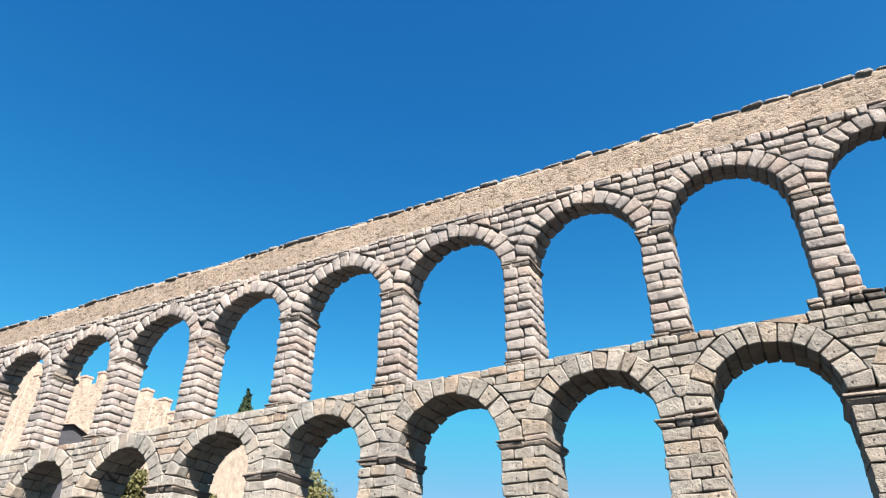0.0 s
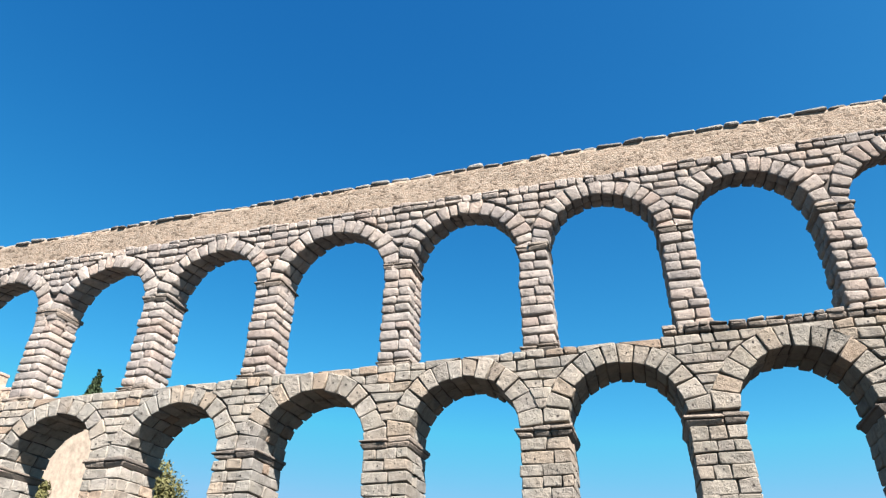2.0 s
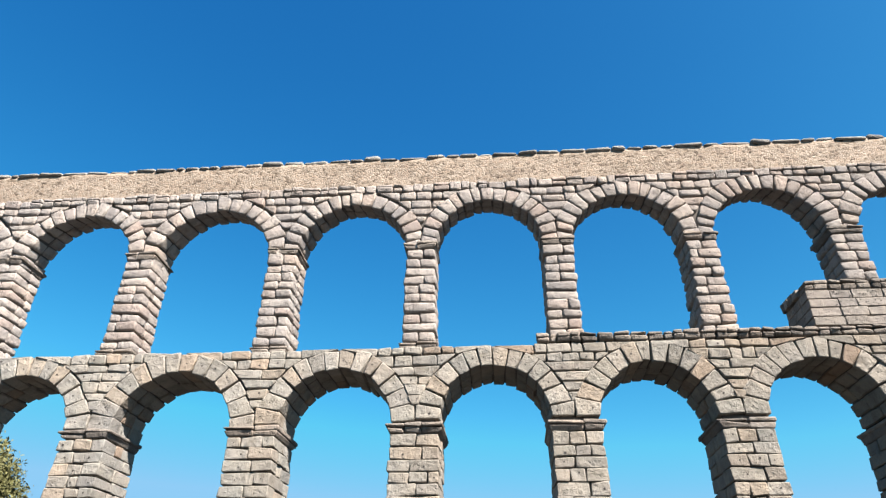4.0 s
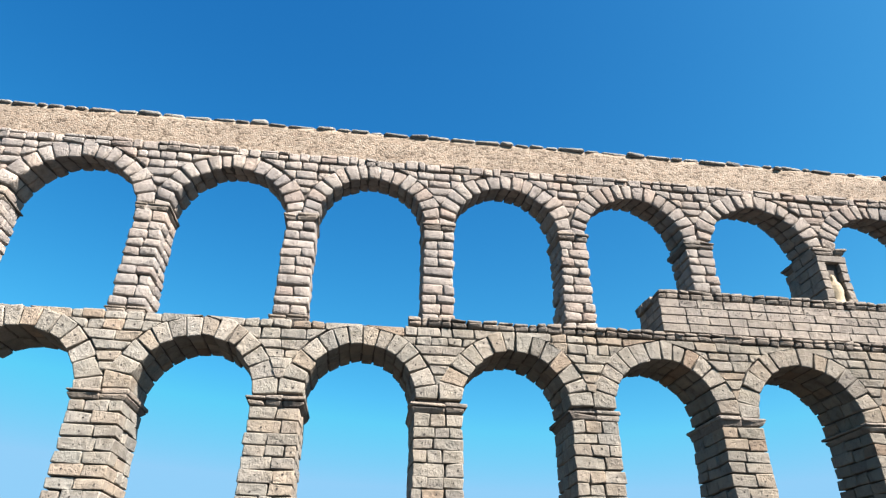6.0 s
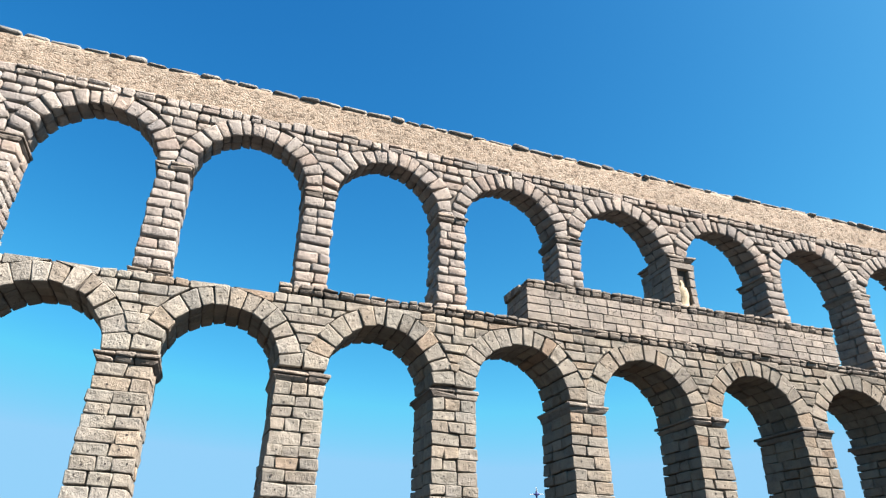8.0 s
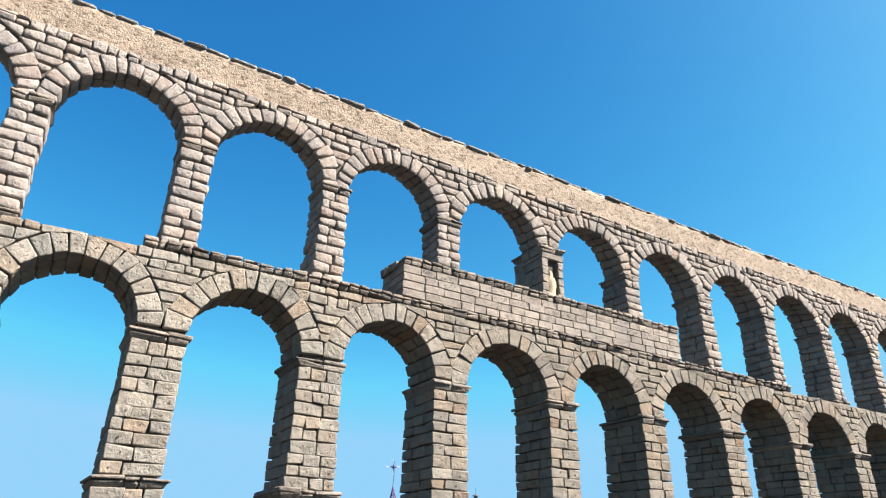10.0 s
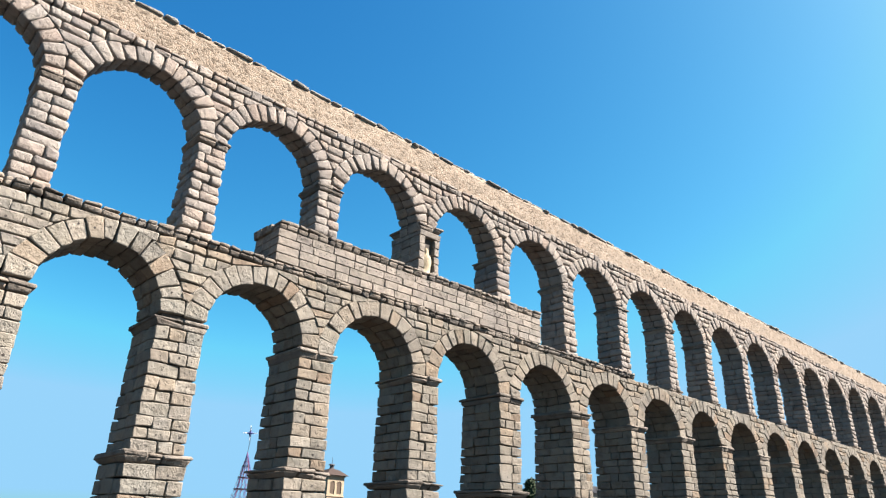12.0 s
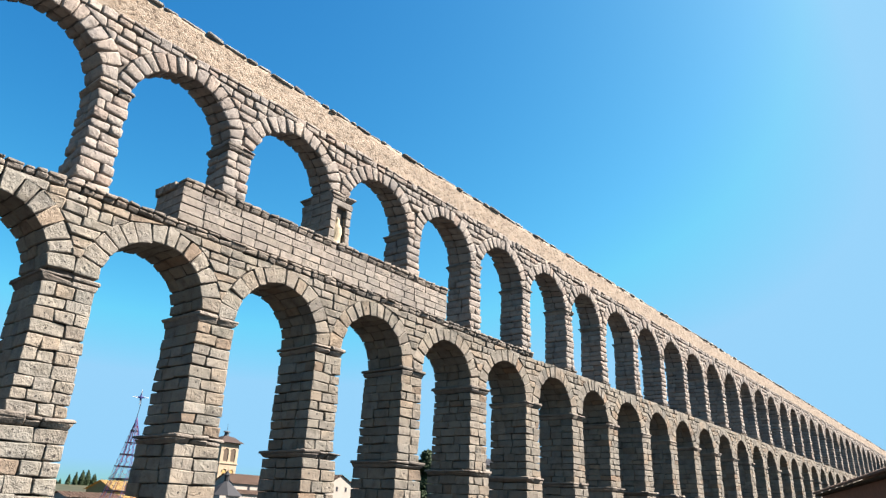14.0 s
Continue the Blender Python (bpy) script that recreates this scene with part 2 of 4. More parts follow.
def topology():
    """Faces of a bevelled six-sided block: corner c = 4i + 2j + k, vertex 3c + axis."""
    corners = np.array([(i, j, k) for i in (0, 1) for j in (0, 1) for k in (0, 1)], float)
    verts = np.zeros((24, 3))
    for c in range(8):
        for a in range(3):
            v = corners[c] - 0.5
            for u in range(3):
                if u != a:
                    v[u] *= 0.8
            verts[3 * c + a] = v
    bit = (4, 2, 1)
    faces = []
    for a in range(3):
        u, v = [w for w in range(3) if w != a]
        for s in (0, 1):
            c0 = s * bit[a]
            faces.append([3 * c + a for c in (c0, c0 + bit[u], c0 + bit[u] + bit[v], c0 + bit[v])])
    for e in range(3):
        u, v = [w for w in range(3) if w != e]
        for c in range(8):
            if not c & bit[e]:
                d = c + bit[e]
                faces.append([3 * c + u, 3 * d + u, 3 * d + v, 3 * c + v])
    for c in range(8):
        faces.append([3 * c, 3 * c + 1, 3 * c + 2])
    out = []
    for f in faces:
        p = verts[f]
        n = np.cross(p[1] - p[0], p[2] - p[0])
        out.append(f if n @ p.mean(0) > 0 else f[::-1])
    return out


TOPO = topology()
SIZES = np.array([len(f) for f in TOPO])
FLAT = np.array([i for f in TOPO for i in f])
rng = np.random.default_rng(7)


def bevelled(c8, b):
    """(n, 8, 3) corners to (n, 24, 3) vertices, edges cut back by b metres."""
    c8 = np.asarray(c8, float)
    out = np.empty((len(c8), 24, 3))
    bit = (4, 2, 1)
    b = np.broadcast_to(np.asarray(b, float).reshape(-1, 1), (len(c8), 1))
    for c in range(8):
        step = []
        for a in range(3):
            d = c8[:, c ^ bit[a]] - c8[:, c]
            ln = np.linalg.norm(d, axis=1, keepdims=True) + 1e-9
            step.append(d / ln * np.minimum(b, 0.3 * ln))
        for a in range(3):
            out[:, 3 * c + a] = c8[:, c] + sum(step[u] for u in range(3) if u != a)
    return out


def stones_mesh(name, verts, mat, worn=0.0):
    """One mesh from (n, 24, 3) vertices; worn stones get a softer rim round each face."""
    n = len(verts)
    flat, sizes = FLAT, SIZES
    if worn:
        quads = np.array(TOPO[:6])
        corner = verts[:, quads]                                   # n, 6, 4, 3
        u = np.roll(corner, -1, 2) - corner
        v = np.roll(corner, 1, 2) - corner
        lu, lv = (np.linalg.norm(q, axis=3, keepdims=True) + 1e-9 for q in (u, v))
        inner = corner + u / lu * np.minimum(worn, 0.3 * lu) + v / lv * np.minimum(worn, 0.3 * lv)
        out = np.cross(u, v)
        out /= np.linalg.norm(out, axis=3, keepdims=True) + 1e-9
        inner = inner + out * (0.016 if worn > 0.04 else 0.0)
        verts = np.concatenate([verts, inner.reshape(n, 24, 3)], 1)
        faces = [[24 + 4 * f + c for c in range(4)] for f in range(6)]
        for f in range(6):
            for c in range(4):
                d = (c + 1) % 4
                faces.append([TOPO[f][c], TOPO[f][d], 24 + 4 * f + d, 24 + 4 * f + c])
        faces += TOPO[6:]
        flat, sizes = np.array([q for f in faces for q in f]), np.array([len(f) for f in faces])
    each = verts.shape[1]
    count = len(sizes)
    me = bpy.data.meshes.new(name)
    me.vertices.add(each * n)
    me.vertices.foreach_set("co", verts.reshape(-1))
    loops = (flat[None] + each * np.arange(n)[:, None]).reshape(-1)
    sizes = np.tile(sizes, n)
    me.loops.add(len(loops))
    me.loops.foreach_set("vertex_index", loops.astype(np.int32))
    me.polygons.add(len(sizes))
    me.polygons.foreach_set("loop_start", np.r_[0, np.cumsum(sizes)[:-1]].astype(np.int32))
    me.polygons.foreach_set("use_smooth", np.tile((np.arange(count) >= 6) | (worn > 0), n))
    me.update(calc_edges=True)
    me.materials.append(mat)
    return me


def block(x0, x1, y0, y1, z0, z1):
    return np.array([(x, y, z) for x in (x0, x1) for y in (y0, y1) for z in (z0, z1)], float)


def cuts(a, b, size, lo=0.42):
    """Joints that divide a..b into uneven lengths of about size."""
    n = max(1, round((b - a) / size + rng.uniform(-0.35, 0.35)))
    w = rng.uniform(1 - lo, 1 + lo, n)
    return a + np.r_[0, np.cumsum(w) / w.sum()] * (b - a)


# ---------------- the aqueduct's plan ----------------
CENTRE = {-10: -67.2, -9: -60.35, -8: -53.15, -7: -46.15, -6: -39.42, -5: -32.4, -4: -25.82, -3: -19.47, -2: -13.05, -1: -6.7,
          0: -0.1, 1: 6.38, 2: 13.0, 3: 19.6, 4: 26.35, 5: 32.7, 6: 39.75}
FIRST, LAST = -14, 36
for k in range(-11, FIRST - 1, -1):
    CENTRE[k] = CENTRE[k + 1] - 6.9
for k in range(7, LAST + 1):
    CENTRE[k] = CENTRE[k - 1] + 6.7
LO_Y0, UP_Y0 = 0.10, 0.60      # front faces of the two tiers
LO_CROWN, UP_CROWN = 11.66, 20.24
UP_LIFT, LO_LIFT = 0.42, 0.05  # the vaults rise a little towards the back
LO_IMP, UP_IMP = (8.86, 9.30), (17.60, 18.02)
LO_TOP, UP_BASE, UP_TOP = 12.56, 12.95, 20.95
CORN_TOP, WALL_TOP = 21.50, 23.05
RING = 0.87
GAP = 0.019



def lo_back(k):
    """Rear face of the lower tier: the piers grow deeper past the inscription."""
    return 2.72 if k < -1 else 2.95 if k < 1 else 3.15


def up_back(k):
    return 2.36 if k < 1 else 2.62


def lo_w(k):
    """Half width of a lower shaft."""
    return 0.97 if k < -1 else 0.88


def up_w(k):
    return 0.66 if k < 1 else 0.59


pieces = defaultdict(list)     # kind -> (bay, near face, corner arrays, bevel)


def add(kind, bay, near, c8s, bev, rough=0.024):
    c8s = np.array(c8s, float)
    pieces[kind].append((bay, near, c8s + rng.normal(0, rough, c8s.shape), bev))


def shaft(kind, bay, xc, hw, y0, y1, z0, z1, course, size, bev, grow=0.0, worn=0.02):
    """Courses of blocks of a pier; grow widens it downwards."""
    n = max(1, round((z1 - z0) / course))
    w = rng.uniform(0.86, 1.14, n)
    zs = z0 + np.r_[0, np.cumsum(w) / w.sum()] * (z1 - z0)
    for i in range(n):
        g = grow * (z1 - (zs[i] + zs[i + 1]) / 2)
        xs = cuts(xc - hw - g, xc + hw + g, size)
        for a, b in zip(xs[:-1], xs[1:]):
            ys = cuts(y0 - g, y1 + g, size * 1.25)
            for j, (c, d) in enumerate(zip(ys[:-1], ys[1:])):
                out = rng.uniform(-worn, worn, 3)
                a2 = a + GAP if a > xs[0] + 1e-6 else a + out[0]
                b2 = b - GAP if b < xs[-1] - 1e-6 else b + out[1]
                c2 = c + GAP if j else c + out[2]
                add(kind, bay, j == 0, [block(a2, b2, c2, d - GAP, zs[i] + GAP, zs[i + 1] - GAP)], bev * rng.uniform(0.7, 1.3))


def moulding(bay, x0, x1, y0, y1, z0, z1, reach, front_only=False, size=0.75, kind="cornice_stone"):
    """A run of moulded stones round a pier or along a wall: a sloped bed under a projecting lip."""
    zm = z0 + (z1 - z0) * 0.55
    xs = cuts(x0, x1, size)
    for i, (a, b) in enumerate(zip(xs[:-1], xs[1:])):
        r = reach * (rng.uniform(0.75, 1.15) if rng.random() > 0.22 else rng.uniform(0.1, 0.5))
        ra = reach if i == 0 and not front_only else 0
        rb = reach if i == len(xs) - 2 and not front_only else 0
        ga, gb = (GAP if i else 0), (GAP if i < len(xs) - 2 else 0)
        ys = [y0, y1] if not front_only else [y0, y0 + 0.7]
        low = block(a + ga, b - gb, ys[0], ys[1], z0 + 0.01, zm)
        for c in range(8):
            if c & 1:
                low[c, 1] += (-r * 0.75 if not c & 2 else (0.75 * reach if not front_only else 0))
                low[c, 0] += (-ra * 0.75 if not c & 4 else rb * 0.75)
        top = block(a + ga - ra, b - gb + rb, ys[0] - r, ys[1] + (reach if not front_only else 0), zm + 0.015, z1 - rng.uniform(0, 0.05))
        if kind == "frieze_stone" and rng.random() < 0.4:
            add(kind, bay, True, [block(a + ga, b - gb, ys[0] - rng.uniform(-0.04, 0.06), ys[1], z0 + 0.01, z1 - rng.uniform(0, 0.1))], 0.06, 0.025)
        else:
            add(kind, bay, True, [low, top], 0.045, 0.028)


def ring(kind, bay, xa, xb, crown, y0, y1, count, bev, limit, lift):
    """The voussoirs of an arch between piers with faces at xa and xb."""
    xc, r = (xa + xb) / 2, (xb - xa) / 2
    zc = crown - r
    w = rng.uniform(0.85, 1.15, count)
    ang = math.pi - np.r_[0, np.cumsum(w) / w.sum()] * math.pi
    for i in range(count):
        ro = r + RING * (rng.uniform(0.84, 1.14) if kind == "voussoir" else rng.uniform(0.92, 1.06))
        pull = rng.uniform(-0.06, 0.04) if kind == "voussoir" else rng.uniform(-0.03, 0.03)
        ys = cuts(y0, y1, 1.0, 0.2)
        for j, (c, d) in enumerate(zip(ys[:-1], ys[1:])):
            ri = r + rng.uniform(-0.03, 0.03)
            c8 = np.empty((8, 3))
            for n in range(8):
                t = ang[i + 1] + GAP / r if n & 4 else ang[i] - GAP / r
                q = ro if n & 1 else ri
                if abs(math.cos(t)) > 0.95 and n & 1:
                    q = 99.0
                x = np.clip(xc + q * math.cos(t), xc - limit[0] + 0.012, xc + limit[1] - 0.012)
                y = (d - GAP) if n & 2 else (c + (GAP if j else pull))
                c8[n] = (x, y, zc + min(q, ro) * math.sin(t) + (0 if n & 1 else lift * (y - y0) / (y1 - y0) * math.sin(t)))
            add(kind, bay, j == 0, [c8], bev * rng.uniform(0.8, 1.2))
    return xc, r, zc


def spandrel(kind, bay, left, right, z0, z1, y0, y1, course, bev, size=0.72):
    """Blocks between the backs of two arches, given as (centre, radius, centre height)."""
    n = max(1, round((z1 - z0) / course))
    zs = np.linspace(z0, z1, n + 1)
    zs[1:-1] += rng.uniform(-0.05, 0.05, n - 1)

    def edge(arch, z, sign):
        xc, r, zc = arch
        R = r + RING * 0.99
        h = min(max(z - zc, 0), R)
        return xc + sign * math.sqrt(max(R * R - h * h, 0.0))

    for i in range(n):
        lo, hi = zs[i] + GAP, zs[i + 1] - GAP
        a0, a1 = edge(left, lo, 1) + GAP, edge(left, hi, 1) + GAP
        b0, b1 = edge(right, lo, -1) - GAP, edge(right, hi, -1) - GAP
        if b1 - a1 < 0.05:
            continue
        if b0 - a0 < 0.06:
            mid = (a0 + b0) / 2
            a0, b0 = mid - 0.03, mid + 0.03
        quads, xa, xb = [], a0, b0
        if a0 - a1 > 0.45:
            quads.append((a0, a0 + 0.14, a1, a0 + 0.14))
            xa = a0 + 0.14 + GAP
        if b1 - b0 > 0.45:
            quads.append((b0 - 0.14, b0, b0 - 0.14, b1))
            xb = b0 - 0.14 - GAP
        if xb - xa > 0.1:
            xs = cuts(xa, xb, size)
            for n2, (u, v) in enumerate(zip(xs[:-1], xs[1:])):
                first, last = n2 == 0 and xa == a0, n2 == len(xs) - 2 and xb == b0
                tilt = rng.uniform(-0.03, 0.03)
                quads.append((u + (0 if first else GAP), v - (0 if last else GAP), a1 if first else u + GAP + tilt * (n2 > 0), b1 if last else v - GAP))
        for u0, v0, u1, v1 in quads:
            for near in (True, False):
                ya, yb = (y0 + rng.uniform(-0.04, 0.03), y0 + 0.9) if near else (y1 - 0.9, y1)
                add(kind, bay, near, [np.array([(u0, ya, lo), (u1, ya, hi), (u0, yb, lo), (u1, yb, hi), (v0, ya, lo), (v1, ya, hi), (v0, yb, lo), (v1, yb, hi)])], bev * rng.uniform(0.7, 1.3))


aqueduct = empty("aqueduct")
tagged(aqueduct, "two-tiered ancient aqueduct of weathered grey-beige granite blocks", "aqueduct")
cores = {}


def arch_core(name, xa, xb, crown, top, y0, y1, x_left, x_right, lift):
    """Solid filling of one bay, behind the blocks, with the arch cut out."""
    xc, r = (xa + xb) / 2, (xb - xa) / 2 + 0.07
    zc = crown - (xb - xa) / 2
    n = 14
    rim = [(xc - r * math.cos(math.pi * i / n), zc + r * math.sin(math.pi * i / n)) for i in range(n + 1)]
    upper = [(x_left + (x_right - x_left) * i / n, top) for i in range(n + 1)]
    rim = [(x_left, zc)] + rim + [(x_right, zc)]
    upper = [(x_left, top)] + upper + [(x_right, top)]
    bm = bmesh.new()
    back = [(x, z + lift * (z - zc) / r) for x, z in rim]
    rows = [[bm.verts.new((x, y, z)) for x, z in line] for line, y in ((rim, y0), (upper, y0), (upper, y1), (back, y1))]
    for a in range(4):
        p, q = rows[a], rows[(a + 1) % 4]
        for i in range(len(p) - 1):
            try:
                bm.faces.new((p[i], p[i + 1], q[i + 1], q[i]))
            except ValueError:
                pass
    bmesh.ops.remove_doubles(bm, verts=bm.verts[:], dist=1e-4)
    bmesh.ops.recalc_face_normals(bm, faces=bm.faces[:])
    return part(name, bm, m_joint, aqueduct)


IN = 0.16
lower_arcs, upper_arcs = {}, {}
for k in range(FIRST, LAST + 1):
    xc, LO_W, UP_W, LO_Y1, UP_Y1 = CENTRE[k], lo_w(k), up_w(k), lo_back(k), up_back(k)
    # lower pier: base, moulding, shaft, impost
    cores["lower", k] = box("lower_pier", xc - LO_W + IN, xc + LO_W - IN, LO_Y0 + IN, LO_Y1 - IN, 0, LO_IMP[1] + 0.4, m_joint, aqueduct)
    shaft("ashlar_block", k, xc, LO_W + 0.16, LO_Y0 - 0.16, LO_Y1 + 0.16, 0.0, 3.72, 0.52, 0.9, 0.026, 0.012, 0.016)
    moulding(k, xc - LO_W - 0.12, xc + LO_W + 0.12, LO_Y0 - 0.12, LO_Y1 + 0.12, 3.72, 4.12, 0.2)
    shaft("ashlar_block", k, xc, LO_W, LO_Y0, LO_Y1, 4.12, LO_IMP[0], 0.48, 0.8, 0.026, 0.008, 0.016)
    moulding(k, xc - LO_W + 0.01, xc + LO_W - 0.01, LO_Y0, LO_Y1, *LO_IMP, 0.17)
    # upper pier
    base = UP_BASE
    cores["upper", k] = box("upper_pier", xc - UP_W + IN, xc + UP_W - IN, UP_Y0 + IN, UP_Y1 - IN, LO_TOP - 0.3, UP_IMP[1] + 0.3, m_joint, aqueduct)
    moulding(k, xc - UP_W - 0.05, xc + UP_W + 0.05, UP_Y0 - 0.08, UP_Y1 + 0.05, LO_TOP, UP_BASE, 0.14)
    if k != 0:
        shaft("pier_block", k, xc, UP_W, UP_Y0, UP_Y1, UP_BASE, UP_IMP[0], 0.47, 0.8, 0.05, 0.012, 0.045)
        moulding(k, xc - UP_W, xc + UP_W, UP_Y0, UP_Y1, *UP_IMP, 0.13)

for k in range(FIRST, LAST):
    a, b = CENTRE[k], CENTRE[k + 1]
    la, lb, ua, ub = a + lo_w(k), b - lo_w(k + 1), a + up_w(k), b - up_w(k + 1)
    cores["lower_arch", k] = arch_core("lower_arch", la, lb, LO_CROWN, LO_TOP - 0.05, LO_Y0 + IN, lo_back(k) - IN, a, b, LO_LIFT)
    cores["upper_arch", k] = arch_core("upper_arch", ua, ub, UP_CROWN, UP_TOP, UP_Y0 + IN, up_back(k) - IN, a, b, UP_LIFT)
    lower_arcs[k] = ring("arch_stone", k, la, lb, LO_CROWN, LO_Y0, lo_back(k), 14, 0.036, ((la + lb) / 2 - a, b - (la + lb) / 2), LO_LIFT)
    upper_arcs[k] = ring("voussoir", k, ua, ub, UP_CROWN, UP_Y0, up_back(k), 17, 0.058, ((ua + ub) / 2 - a, b - (ua + ub) / 2), UP_LIFT)

for k in range(FIRST + 1, LAST):
    spandrel("spandrel_stone", k, lower_arcs[k - 1], lower_arcs[k], 10.0, LO_TOP - 0.02, LO_Y0, lo_back(k), 0.42, 0.04)
    spandrel("spandrel_block", k, upper_arcs[k - 1], upper_arcs[k], 18.6, UP_TOP - 0.02, UP_Y0, up_back(k), 0.47, 0.06, 0.72)

# cornice over the lower tier, only along the middle stretch
for k in range(FIRST, LAST):
    a, b = CENTRE[k], CENTRE[k + 1]
    if -3 <= k < 3:
        moulding(k, a - (1.3 if k == -3 else 0), b, LO_Y0 - 0.02, lo_back(k), LO_TOP, UP_BASE, 0.13, True, 0.55)
    # cornice over the upper tier
    moulding(k, a, b, UP_Y0 - 0.03, up_back(k), UP_TOP, CORN_TOP - 0.05, 0.07, True, 0.62, "frieze_stone")

# inscription wall over the middle arches
AT_X0, AT_X1, AT_Z0, AT_Z1, AT_TOP = -9.5, 9.25, 12.96, 14.58, 15.02
attic = box("attic_wall", AT_X0 + IN, AT_X1 - IN, 0.08 + IN, 2.3, AT_Z0 - 0.1, AT_TOP - 0.12, m_joint, aqueduct)
zs = np.linspace(AT_Z0, AT_Z1, 5)
for i in range(4):
    xs = cuts(AT_X0, AT_X1, 1.05, 0.35)
    for n, (a, b) in enumerate(zip(xs[:-1], xs[1:])):
        add("attic_block", -1, True, [block(a + 0.012, b - 0.012, 0.06 + rng.uniform(-0.02, 0.02), 0.85, zs[i] + 0.012, zs[i + 1] - 0.012)], 0.026, 0.008)
    for x0, x1 in ((AT_X0 + 0.02, AT_X0 + 0.7), (AT_X1 - 0.7, AT_X1 - 0.02)):
        add("attic_block", -1, False, [block(x0, x1, 0.87, 1.6, zs[i] + 0.01, zs[i + 1] - 0.01)], 0.02, 0.006)
        add("attic_block", -1, False, [block(x0, x1, 1.62, 2.36, zs[i] + 0.01, zs[i + 1] - 0.01)], 0.02, 0.006)
moulding(-1, AT_X0, AT_X1, 0.06, 2.36, AT_Z1, AT_TOP, 0.12, True, 0.55)
for n in range(4):
    for x0, x1 in ((AT_X0 - 0.1, AT_X0 + 0.5), (AT_X1 - 0.5, AT_X1 + 0.1)):
        y0 = 0.78 + 0.42 * n
        add("cornice_stone", -1, False, [block(x0, x1, y0 + 0.01, y0 + 0.41, AT_Z1 + 0.02, AT_TOP - 0.03)], 0.03)

# pier with the niche: jambs, back and lintel
NX = CENTRE[0] + 0.2
zs = np.linspace(AT_TOP - 0.1, 17.35, 6)
for i in range(5):
    for x0, x1 in ((NX - 0.78, NX - 0.36), (NX + 0.38, NX + 0.76)):
        add("niche_block", 0, True, [block(x0 + rng.uniform(-0.02, 0.02), x1, 0.52, 1.35, zs[i] + 0.01, zs[i + 1] - 0.01)], 0.03)
        for ya, yb in ((1.37, 2.2), (2.22, 3.1)):
            add("niche_block", 0, False, [block(x0, x1, ya, yb, zs[i] + 0.01, zs[i + 1] - 0.01)], 0.03)
    add("niche_block", 0, False, [block(NX - 0.34, NX + 0.36, 1.25, 3.1, zs[i] + 0.01, zs[i + 1] - 0.01)], 0.03)
for ya, yb in ((0.50, 1.5), (1.52, 3.1)):
    add("niche_block", 0, ya < 1, [block(NX - 0.78, NX + 0.76, ya, yb, 17.36, 17.74)], 0.03)
moulding(0, NX - 0.74, NX + 0.74, 0.52, 3.1, 17.75, 18.15, 0.16)
shaft("pier_block", 0, CENTRE[0], up_w(0), UP_Y0, up_back(0), UP_BASE, AT_TOP - 0.1, 0.46, 0.72, 0.05)

# coping slabs on the water channel: a nearly unbroken row of thin worn slabs with uneven lips
x = CENTRE[FIRST]
while x < CENTRE[LAST]:
    ln = rng.uniform(0.45, 1.5)
    bay = max(k for k in CENTRE if CENTRE[k] <= x + 1e-6)
    th = rng.uniform(0.11, 0.19) + (0.06 if rng.random() < 0.2 else 0)
    out = rng.uniform(0.0, 0.13)
    c8 = block(x, x + ln - 0.005, 0.66 - out, 1.4, WALL_TOP - 0.02, WALL_TOP + th)
    # rounded back: the upper corners drawn in by uneven amounts
    for n in (1, 3, 5, 7):
        c8[n, 0] += (rng.uniform(0.01, 0.14) if n < 4 else -rng.uniform(0.01, 0.14)) * min(ln, 0.9)
        c8[n, 1] += 0.0 if n & 2 else rng.uniform(0.0, 0.16)
        c8[n, 2] += rng.uniform(-0.03, 0.03)
    c8[:, 2] += (c8[:, 0] - x - ln / 2) / ln * rng.uniform(-0.05, 0.05)
    add("coping_slab", bay, True, [c8], 0.085, 0.028)
    add("coping_slab", bay, False, [block(x, x + ln - 0.03, 1.42, 2.15, WALL_TOP + 0.015, WALL_TOP + th * 0.8)], 0.05, 0.02)
    x += ln


# rubble wall of the water channel
def rubble_wall():
    x0, x1, step = CENTRE[FIRST], CENTRE[LAST], 0.16
    nx, nz = int((x1 - x0) / step) + 1, 9
    bm = bmesh.new()
    for y, sign in ((0.70, 1), (2.05, -1)):
        grid = []
        for i in range(nx):
            px = x0 + (x1 - x0) * i / (nx - 1)
            col = []
            for j in range(nz):
                pz = CORN_TOP - 0.1 + (WALL_TOP - CORN_TOP + 0.1) * j / (nz - 1)
                d = noise.noise((px * 3.1, pz * 4.5, y)) * 0.035 + noise.noise((px * 0.5, pz, y)) * 0.04
                col.append(bm.verts.new((px, y + sign * d, pz)))
            grid.append(col)
        for i in range(nx - 1):
            for j in range(nz - 1):
                f = (grid[i][j], grid[i + 1][j], grid[i + 1][j + 1], grid[i][j + 1])
                bm.faces.new(f if sign > 0 else f[::-1])
        if sign > 0:
            front = grid
    for i in range(nx - 1):
        bm.faces.new((front[i][-1], front[i + 1][-1], grid[i + 1][-1], grid[i][-1]))
    return part("channel_wall", bm, m_rubble, aqueduct, "tan rubble and mortar wall of the water channel", True)


rubble_wall()

